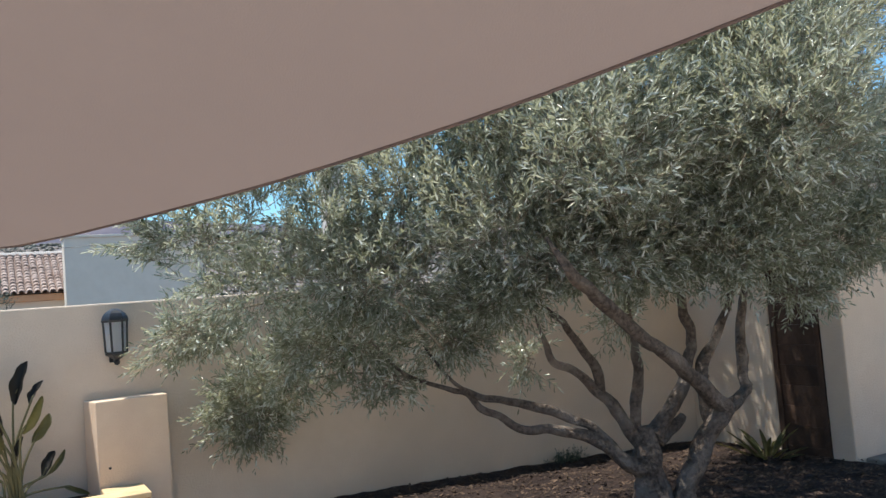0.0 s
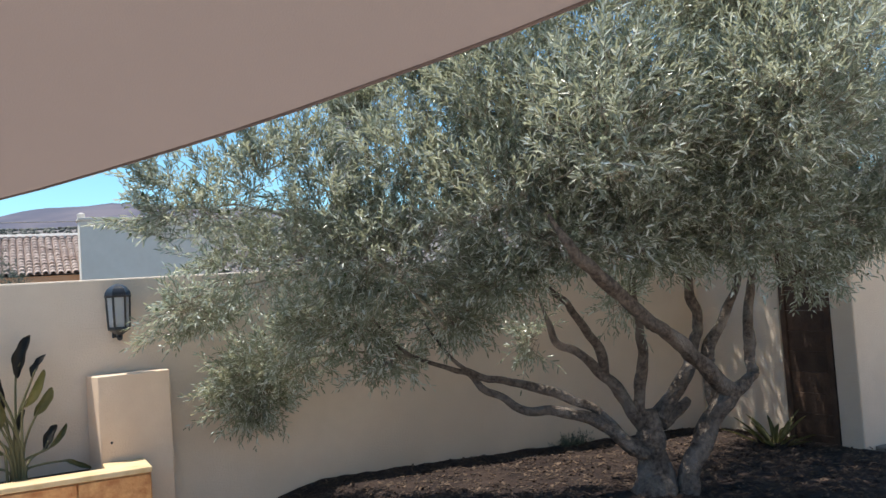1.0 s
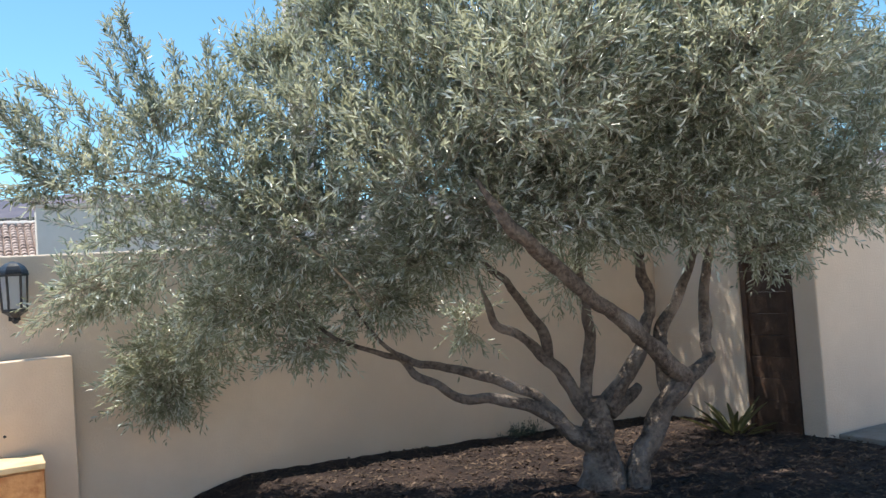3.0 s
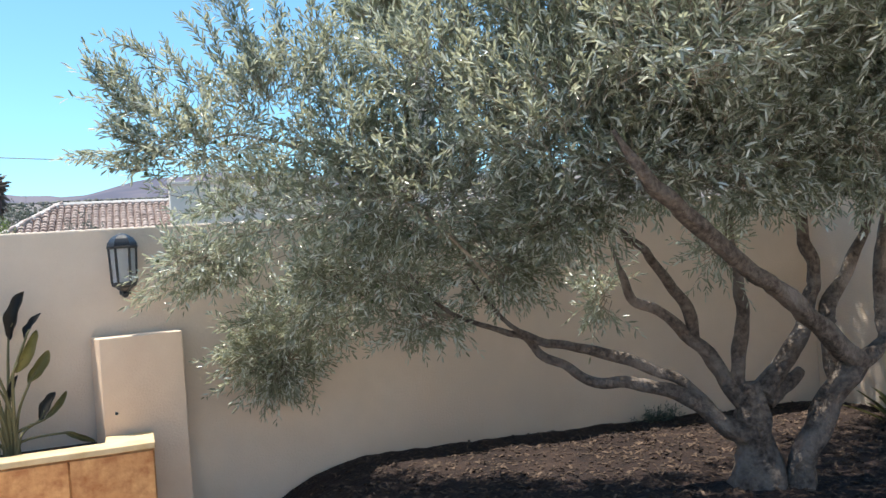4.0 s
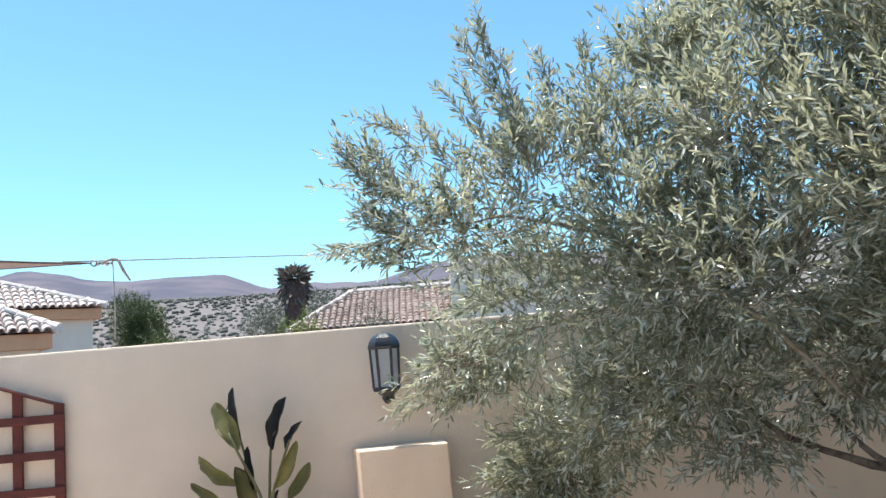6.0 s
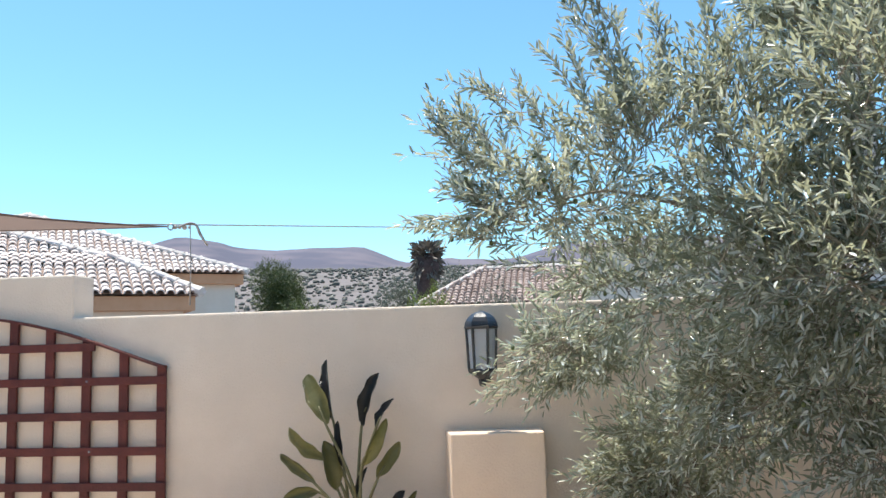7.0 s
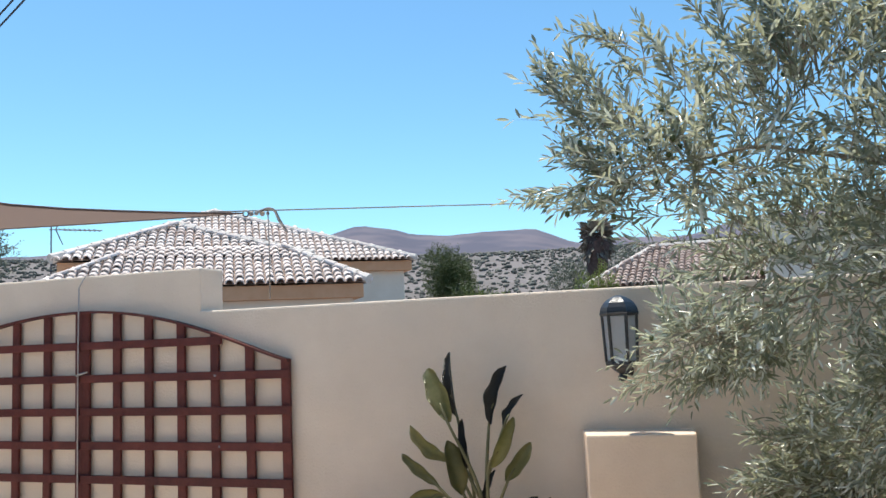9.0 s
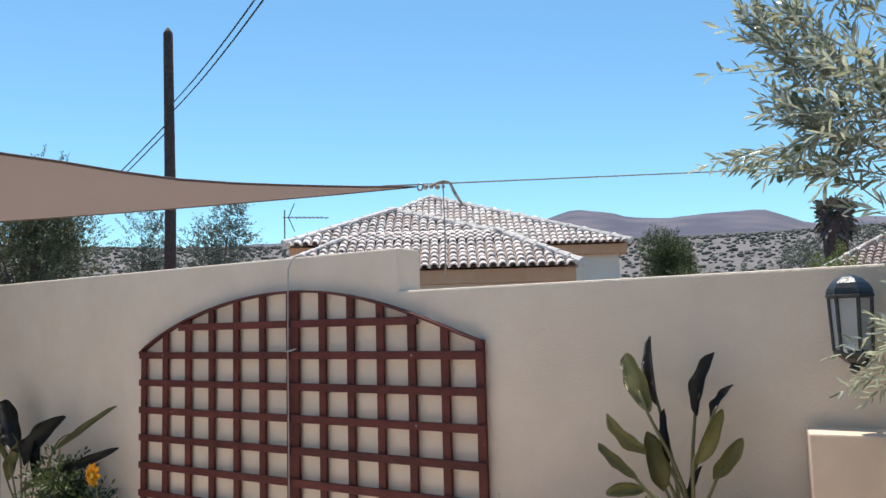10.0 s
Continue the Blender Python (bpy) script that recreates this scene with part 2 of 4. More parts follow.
def leaf_mesh(name, pos, dirs, ups, length, width, material, parent, label=""):
    """Many small folded leaves: place, direction, facing, length and width of each, as arrays."""
    n = len(pos)
    d = dirs / np.linalg.norm(dirs, axis=1, keepdims=True)
    s = np.cross(d, ups)
    s /= np.linalg.norm(s, axis=1, keepdims=True) + 1e-9
    u = np.cross(s, d)
    L, W = length[:, None], width[:, None]
    v = np.empty((n, 6, 3), np.float32)
    v[:, 0] = pos
    v[:, 1] = pos + d * L * 0.35 + s * W * 0.5 + u * W * 0.18
    v[:, 2] = pos + d * L * 0.72 + s * W * 0.42 + u * W * 0.10
    v[:, 3] = pos + d * L - u * L * 0.08
    v[:, 4] = pos + d * L * 0.72 - s * W * 0.42 + u * W * 0.10
    v[:, 5] = pos + d * L * 0.35 - s * W * 0.5 + u * W * 0.18
    quads = np.array([[0, 1, 2, 3], [0, 3, 4, 5]], np.int32)
    f = (np.arange(n, dtype=np.int32)[:, None, None] * 6 + quads[None]).reshape(-1)
    me = bpy.data.meshes.new(name)
    me.vertices.add(n * 6)
    me.vertices.foreach_set("co", v.reshape(-1))
    me.loops.add(len(f))
    me.loops.foreach_set("vertex_index", f)
    me.polygons.add(n * 2)
    me.polygons.foreach_set("loop_start", np.arange(0, len(f), 4, dtype=np.int32))
    me.polygons.foreach_set("loop_total", np.full(n * 2, 4, np.int32))
    me.update(calc_edges=True)
    me.materials.append(material)
    ob = new(name, me)
    ob.parent = parent
    if label:
        ob["label"] = label
    return ob


rng = np.random.default_rng(7)


def unit(n):
    v = rng.normal(size=(n, 3))
    return v / np.linalg.norm(v, axis=1, keepdims=True)


def sprays(starts, dirs, twig_len, leaves, leaf_len, leaf_wid, spread=0.75):
    """Leaves set in pairs along short twigs. Returns leaf arrays and twig end points."""
    n = len(starts)
    d = dirs / np.linalg.norm(dirs, axis=1, keepdims=True)
    k = np.linspace(0.05, 1.0, leaves)
    bend = unit(n) * 0.25
    P = starts[:, None] + d[:, None] * (k[None, :, None] * twig_len[:, None, None]) + bend[:, None] * (k[None, :, None] ** 2 * twig_len[:, None, None])
    side = np.cross(d, unit(n))
    side /= np.linalg.norm(side, axis=1, keepdims=True) + 1e-9
    other = np.cross(d, side)
    ang = np.arange(leaves) * math.pi + (np.arange(leaves) // 2) * 1.3
    out = side[:, None] * np.cos(ang)[None, :, None] + other[:, None] * np.sin(ang)[None, :, None]
    D = d[:, None] * (1 - 0.35 * spread) + out * spread + rng.normal(size=(n, leaves, 3)) * 0.22
    D[:, -1] = d + bend * 0.5
    up = unit(n * leaves) * 0.6 + np.array([0, 0, 0.6])
    L = leaf_len * rng.uniform(0.65, 1.25, n * leaves) * np.tile(1.0 - 0.25 * k ** 3, n)
    W = leaf_wid * rng.uniform(0.75, 1.25, n * leaves)
    ends = starts + d * twig_len[:, None] + bend * twig_len[:, None]
    return P.reshape(-1, 3), D.reshape(-1, 3), up, L, W, ends


def twig_mesh(name, starts, ends, r, material, parent):
    n = len(starts)
    d = ends - starts
    d /= np.linalg.norm(d, axis=1, keepdims=True) + 1e-9
    a = np.cross(d, np.array([0.3, 0.2, 0.93]))
    a /= np.linalg.norm(a, axis=1, keepdims=True) + 1e-9
    b = np.cross(d, a)
    v = np.empty((n, 4, 3))
    for k in range(3):
        t = 2 * math.pi * k / 3
        v[:, k] = starts + (a * math.cos(t) + b * math.sin(t)) * r
    v[:, 3] = ends
    f = (np.arange(n)[:, None, None] * 4 + np.array([[0, 1, 3], [1, 2, 3], [2, 0, 3]])).reshape(-1, 3)
    return mesh_ob(name, v.reshape(-1, 3).tolist(), f.tolist(), material, parent)


# ---- setting ----
def hill(x, y):
    """Height of the land: level in the garden, scrub hills and far mountains."""
    r = math.hypot(x, y)
    az = math.degrees(math.atan2(x, y))
    z = -0.35
    if r > 60:
        u = min((r - 60) / 210, 1.0)
        z += 27.0 * u * u * (3 - 2 * u) * (0.98 + 0.10 * noise.noise(Vector((x, y, 0)) / 90))
    if r > 300:
        u = min((r - 300) / 220, 1.0)
        rise = 5.75 + 0.25 * noise.noise(Vector((az / 4, 1.7, 0))) + 0.10 * noise.noise(Vector((az / 1.3, 7.1, 0)))
        for centre, height, width in ((-24.5, 1.8, 3.2), (-16.3, 1.1, 1.9), (-12.9, 0.8, 1.3), (7.0, 1.2, 5.0), (-58.0, -1.0, 6.0)):
            rise += height * math.exp(-((az - centre) / width) ** 2 / 2)
        crest = 1.6 + 520 * math.tan(radians(rise)) + 3.0 * noise.noise(Vector((x, y, 0)) / 40)
        z += (crest - z) * u * u * (3 - 2 * u)
    return z


def garden(x, y):
    """Height of the planted bed in front of the wall."""
    u = min(max((x - 0.25) / 1.0, 0.0), 1.0)
    z = -0.01 + 0.34 * u * u * (3 - 2 * u) - 0.035 * max(x - 1.6, 0)
    if y < -2.6:
        z -= 0.10 * min((-2.6 - y) / 1.5, 1)
    return z + 0.018 * noise.noise(Vector((x * 4, y * 4, 0))) + 0.010 * noise.noise(Vector((x * 13, y * 13, 3)))


def build_ground():
    radii = [0.0] + [6 * 1.11 ** k for k in range(53)]
    sides = 480
    verts, faces = [(0, 0, -0.35)], []
    for r in radii[1:]:
        for k in range(sides):
            a = 2 * math.pi * k / sides
            x, y = r * math.sin(a), r * math.cos(a)
            verts.append((x, y, hill(x, y)))
    for k in range(sides):
        faces.append((0, 1 + (k + 1) % sides, 1 + k))
    for i in range(len(radii) - 2):
        a, b = 1 + i * sides, 1 + (i + 1) * sides
        for k in range(sides):
            faces.append((a + k, a + (k + 1) % sides, b + (k + 1) % sides, b + k))
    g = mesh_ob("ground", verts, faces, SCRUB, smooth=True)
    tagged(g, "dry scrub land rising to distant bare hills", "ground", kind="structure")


def build_bed():
    nx, ny = 120, 90
    x0, x1, y0, y1 = 0.22, 4.76, -3.7, 0.0
    verts = [(x0 + (x1 - x0) * i / nx, y0 + (y1 - y0) * j / ny, garden(x0 + (x1 - x0) * i / nx, y0 + (y1 - y0) * j / ny)) for j in range(ny + 1) for i in range(nx + 1)]
    faces = [(j * (nx + 1) + i, j * (nx + 1) + i + 1, (j + 1) * (nx + 1) + i + 1, (j + 1) * (nx + 1) + i) for j in range(ny) for i in range(nx)]
    b = mesh_ob("garden_bed", verts, faces, MULCH, smooth=True)
    tagged(b, "mounded dark bark mulch bed under the tree", "bed", kind="structure")
    # loose chips and fallen leaves
    n = 11000
    verts, faces = [], []
    for _ in range(n):
        x, y = random.uniform(0.3, 4.8), random.uniform(-3.6, -0.03)
        c = Vector((x, y, garden(x, y) + 0.006))
        q = Euler((random.uniform(-0.5, 0.5), random.uniform(-0.5, 0.5), random.uniform(0, 6.3))).to_matrix()
        l, w = random.uniform(0.006, 0.024), random.uniform(0.004, 0.010)
        k = len(verts)
        h = random.uniform(0.001, 0.006)
        for sx, sy, sz in ((-l, -w, 0), (l, -w * 0.6, 0), (l * 0.9, w, 0), (-l * 0.8, w * 0.7, 0), (0, 0, h)):
            verts.append(c + q @ Vector((sx, sy, sz)))
        faces += [(k, k + 1, k + 4), (k + 1, k + 2, k + 4), (k + 2, k + 3, k + 4), (k + 3, k, k + 4)]
    m = mesh_ob("mulch", verts, faces, CHIP)
    tagged(m, "loose bark chips and dry fallen leaves", "mulch", kind="stuff")


WALL_T = 0.19
STEP_X, LOW_TOP, HIGH_TOP = -2.02, 1.75, 1.965


def wall_strip(name, x0, x1, y0, y1, z0, z1, label, bevel=0.012, material=None):
    bm = box_bm(x0, x1, y0, y1, z0, z1, bevel)
    return tagged(part(name, bm, material or STUCCO, None), label, "wall", kind="structure")


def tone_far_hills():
    """Far ranges: dark scrub and bluish aerial haze mixed into the colour by distance."""
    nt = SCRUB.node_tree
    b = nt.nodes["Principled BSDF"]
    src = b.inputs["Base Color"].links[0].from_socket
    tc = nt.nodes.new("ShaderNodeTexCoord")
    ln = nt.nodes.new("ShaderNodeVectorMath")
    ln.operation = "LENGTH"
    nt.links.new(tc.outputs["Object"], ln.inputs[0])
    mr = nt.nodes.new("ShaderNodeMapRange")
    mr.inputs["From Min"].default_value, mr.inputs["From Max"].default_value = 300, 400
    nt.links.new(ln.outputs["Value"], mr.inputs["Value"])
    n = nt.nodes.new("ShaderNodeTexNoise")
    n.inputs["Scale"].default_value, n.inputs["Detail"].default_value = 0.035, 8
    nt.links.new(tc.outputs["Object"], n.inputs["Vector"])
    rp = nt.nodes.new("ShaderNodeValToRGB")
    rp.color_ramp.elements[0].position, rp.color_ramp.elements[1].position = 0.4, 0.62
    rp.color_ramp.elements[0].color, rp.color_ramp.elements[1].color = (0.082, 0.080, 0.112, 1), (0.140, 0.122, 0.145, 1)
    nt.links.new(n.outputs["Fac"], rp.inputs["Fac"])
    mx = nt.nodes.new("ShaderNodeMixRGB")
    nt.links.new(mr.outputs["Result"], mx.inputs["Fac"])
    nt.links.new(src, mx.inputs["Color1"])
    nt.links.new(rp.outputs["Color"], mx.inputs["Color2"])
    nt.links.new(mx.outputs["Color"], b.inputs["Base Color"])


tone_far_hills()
build_ground()
build_bed()


def build_wall_north():
    """Garden wall with a step in its top, one flush face."""
    bm = bmesh.new()
    line = ((-9.0, -0.6), (5.05, -0.6), (5.05, LOW_TOP), (STEP_X, LOW_TOP), (STEP_X, HIGH_TOP), (-9.0, HIGH_TOP))
    front = bm.faces.new([bm.verts.new((x, 0.0, z)) for x, z in line])
    back = bmesh.ops.extrude_face_region(bm, geom=[front])
    bmesh.ops.translate(bm, verts=[v for v in back["geom"] if isinstance(v, bmesh.types.BMVert)], vec=(0, WALL_T, 0))
    bmesh.ops.recalc_face_normals(bm, faces=bm.faces[:])
    bmesh.ops.bevel(bm, geom=bm.edges[:], offset=0.010, segments=2, affect="EDGES", profile=0.5)
    tagged(part("wall_north", bm, STUCCO, None), "beige stucco garden wall, stepping up behind the trellis", "wall", kind="structure")


build_wall_north()
wall_strip("wall_return", 4.75, 4.95, -0.88, -0.002, -0.6, 2.0, "shaded beige stucco return wall beside the gate")
wall_strip("wall_east", 4.75, 9.5, -1.52, -1.33, -0.6, 2.05, "pale stucco wall beside the wooden gate")
# west wall is never in view; its height blocks skylight on the left
wall_strip("wall_west", -6.3, -6.1, -12.0, -0.006, -0.6, 3.3, "unseen stucco side wall, raised to darken the garden wall")
wall_strip("wall_south", -9.2, 9.7, -12.2, -12.0, -0.6, 2.9, "plain stucco wall of the house behind", material=STUCCO)
wall_strip("wall_far_east", 9.5, 9.7, -12.0, -1.3, -0.6, 2.05, "plain stucco boundary wall")


def build_terrace():
    floor = part("terrace_floor", box_bm(-9.0, 9.5, -12.0, 0.0, -0.5, -0.03), PAVE, None)
    tagged(floor, "pale paved terrace floor", "floor", kind="structure")
    walkway = part("pavement", box_bm(4.84, 9.5, -3.7, -1.53, -0.03, 0.235, 0.01), STEP, None)
    tagged(walkway, "pale grey paved step beside the bed", "pavement", kind="structure")


build_terrace()


def build_pillar():
    """Low rendered block standing against the wall under the lantern."""
    bm = box_bm(0.0, 0.405, 0.0, 0.195, -0.03, 1.18, 0.007, 2)
    for v in bm.verts:
        if v.co.x < 0.2:
            v.co.x -= 0.034 * v.co.y / 0.195
        if v.co.z > 1.1:
            v.co.z += 0.004 * noise.noise(v.co * 9)
    p = part("wall_pillar", bm, STUCCO_CAP, None)
    p.matrix_basis = pose(-0.117, -0.228, 0, 0, 0, 4.5)
    tagged(p, "low peach rendered pillar against the garden wall", "pillar")
    h = part("bolt_hole", lathe_bm([(0.006, 0.0), (0.008, 0.003), (0.004, 0.005)], 10), IRON, p)
    h.matrix_local = pose(0.06, 0.001, 0.795, 90, 0, 0)


build_pillar()


def build_planter():
    t = empty("planter", (-0.62, -0.3, -0.03))
    tagged(t, "raised planter clad in orange sandstone tile", "planter")
    inv = Matrix.Translation((0.62, 0.3, 0.03))
    x0, x1, y0, y1, top = -1.38, 0.105, -0.575, -0.245, 0.69

    def put(name, bm, m, label=""):
        o = part(name, bm, m, t, label)
        o.matrix_local = inv
        return o

    put("front_wall", box_bm(x0, x1, y0 + 0.012, y0 + 0.15, -0.03, top - 0.03, 0.004), CLAD)
    put("side_wall", box_bm(x0, x0 + 0.14, y0 + 0.155, -0.005, -0.03, top - 0.03, 0.004), CLAD)
    put("end_wall", box_bm(-0.02, x1, y0 + 0.155, y1 - 0.003, -0.03, top - 0.03, 0.004), CLAD)
    put("coping", box_bm(x0 - 0.005, x1 + 0.006, y0, y0 + 0.16, top - 0.03, top, 0.006), COPING, "pale sandstone coping")
    put("coping", box_bm(-0.115, x1 + 0.006, y0 + 0.163, y1 - 0.004, top - 0.03, top, 0.005), COPING, "pale sandstone coping")
    put("soil", box_bm(x0 + 0.145, -0.12, y0 + 0.162, -0.004, 0.2, top - 0.06), SOIL, "dark potting soil")
    tile = None
    for row in range(2):
        for k in range(4):
            if tile is None:
                bm = box_bm(-0.182, 0.182, -0.006, 0.006, -0.168, 0.168, 0.003, 1)
                tile = put("tile", bm, CLAD)
            else:
                tile = new("tile", tile.data)
                tile.parent = t
            tile.matrix_local = inv @ Matrix.Translation((x1 - 0.186 - 0.371 * k, y0 + 0.005, top - 0.205 - 0.345 * row))


build_planter()


def build_trellis():
    """Two arched wooden lattice panels standing side by side against the wall."""
    xm, base, crown = -2.722, -0.03, 1.775
    ends = {-1: (1.305, 1.450, 0.9), 1: (1.205, 1.497, 1.2)}
    cols = 6
    row = 0.1665

    def arc(x):
        half, shoulder, bow = ends[1 if x > xm else -1]
        u = min(abs(x - xm) / half, 1.0)
        return shoulder + (crown - shoulder) * (1 - u * u) ** bow

    for s, (half, shoulder, bow) in ends.items():
        t = empty("trellis", (xm + s * half / 2, -0.03, base))
        tagged(t, "dark red stained wooden lattice panel with an arched top", "trellis", "trellis panels")
        inv = Matrix.Translation(-Vector(t.location))
        for k in range(cols + 1):
            x = xm + s * (0.022 + (half - 0.044) * k / cols)
            w = 0.0225
            o = part("upright", box_bm(x - w, x + w, -0.033, -0.014, base, arc(x) - 0.002, 0.002, 1), TRELLIS, t)
            o.matrix_local = inv
        z = 1.602
        while z > base + 0.05:
            xe = half
            if z > shoulder:
                xe = 0.0
                while xe < half and arc(xm + s * xe) > z + 0.02:
                    xe += 0.01
            xa, xb = sorted((xm + s * 0.004, xm + s * (xe + (0.010 if z <= shoulder and s > 0 else -0.003))))
            if xe > 0.1:
                o = part("slat", box_bm(xa, xb, -0.050, -0.034, z - 0.02, z + 0.02, 0.002, 1), TRELLIS, t)
                o.matrix_local = inv
            z -= row
        pts = [(xm + s * half * k / 24, -0.036, arc(xm + s * half * k / 24)) for k in range(25)]
        bm = bmesh.new()
        prev = None
        for x, y, z in pts:
            q = [bm.verts.new((x, y + a, z + b)) for a, b in ((-0.016, -0.006), (0.024, -0.006), (0.024, 0.006), (-0.016, 0.006))]
            if prev:
                for i in range(4):
                    bm.faces.new((prev[i], prev[(i + 1) % 4], q[(i + 1) % 4], q[i]))
            else:
                bm.faces.new(q)
            prev = q
        bm.faces.new(prev[::-1])
        o = part("arched_rail", bm, TRELLIS, t)
        o.matrix_local = inv


build_trellis()


def build_cord():
    v, f = tube([(-2.722, 0.03, HIGH_TOP + 0.006), (-2.722, -0.004, HIGH_TOP + 0.005), (-2.722, -0.030, HIGH_TOP - 0.025), (-2.722, -0.056, 1.90), (-2.722, -0.062, 1.4), (-2.722, -0.062, 0.7), (-2.718, -0.062, 0.0)],
                [0.0036] * 7, 6)
    c = mesh_ob("cord", v, f, ROPE, smooth=True)
    tagged(c, "thin pale cord hanging over the wall between the panels", "cord")
    v, f = tube([(-2.722, -0.072, 1.455), (-2.69, -0.08, 1.461), (-2.65, -0.075, 1.471)], [0.005, 0.006, 0.004], 6)
    o = mesh_ob("knot", v, f, ROPE, c, smooth=True)


build_cord()


def build_lantern():
    t = empty("wall_lantern", (0.022, -0.135, 1.445))
    tagged(t, "black iron hexagonal wall lantern with frosted panes", "lantern")
    P = lambda n, bm, m, z=0.0, label="", sm=False: part(n, bm, m, t, label, sm)
    P("backplate", box_bm(-0.035, 0.035, 0.135, 0.158, -0.06, 0.12, 0.006), IRON)
    v, f = tube([(0, 0.138, -0.03), (0, 0.06, -0.055), (0, 0.0, -0.035)], [0.012, 0.012, 0.012], 8)
    mesh_ob("bracket", v, f, IRON, t, smooth=True)
    P("base", lathe_bm([(0.004, -0.075), (0.016, -0.07), (0.022, -0.055), (0.014, -0.042), (0.03, -0.034), (0.052, -0.018), (0.072, -0.008), (0.076, 0.0), (0.074, 0.012)], 6), IRON)
    P("top_ring", lathe_bm([(0.080, 0.200), (0.090, 0.203), (0.092, 0.213), (0.084, 0.220)], 6), IRON)
    P("cap", lathe_bm([(0.090, 0.219), (0.084, 0.236), (0.070, 0.256), (0.052, 0.270), (0.036, 0.278), (0.022, 0.283), (0.010, 0.286)], 6), IRON)
    for k in range(6):
        a = math.pi / 3 * k
        v, f = tube([(0.071 * math.cos(a), 0.071 * math.sin(a), 0.008), (0.080 * math.cos(a), 0.080 * math.sin(a), 0.205)], [0.0075, 0.0075], 6)
        mesh_ob("post", v, f, IRON, t)
        b = a + math.pi / 3
        q = [(0.067 * math.cos(a), 0.067 * math.sin(a), 0.012), (0.067 * math.cos(b), 0.067 * math.sin(b), 0.012), (0.076 * math.cos(b), 0.076 * math.sin(b), 0.202), (0.076 * math.cos(a), 0.076 * math.sin(a), 0.202)]
        q += [(x * 0.96, y * 0.96, z) for x, y, z in q]
        mesh_ob("pane", q, [(0, 1, 2, 3), (7, 6, 5, 4), (0, 4, 5, 1), (1, 5, 6, 2), (2, 6, 7, 3), (3, 7, 4, 0)], GLASS, t)
    t.scale = (0.84, 0.84, 0.93)
    P("bulb", lathe_bm([(0.012, 0.012), (0.014, 0.05), (0.026, 0.08), (0.028, 0.10), (0.018, 0.125), (0.004, 0.132)], 12), WHITE, sm=True)


build_lantern()


def build_gate():
    """Plank gate in the return, beside the pale wall."""
    t = empty("gate", (4.78, -1.1, 0.1))
    tagged(t, "weathered brown plank garden gate in shade", "gate")
    inv = Matrix.Translation(-Vector(t.location))
    for k in range(11):
        z = 0.12 + 0.155 * k
        o = part("plank", box_bm(4.765, 4.788, -1.325, -0.885, z, z + 0.1535, 0.004, 1), GATE, t)
        o.matrix_local = inv
    for y in (-1.30, -0.91):
        o = part("stile", box_bm(4.746, 4.764, y - 0.022, y + 0.022, 0.1, 1.84, 0.003, 1), GATE, t)
        o.matrix_local = inv


build_gate()


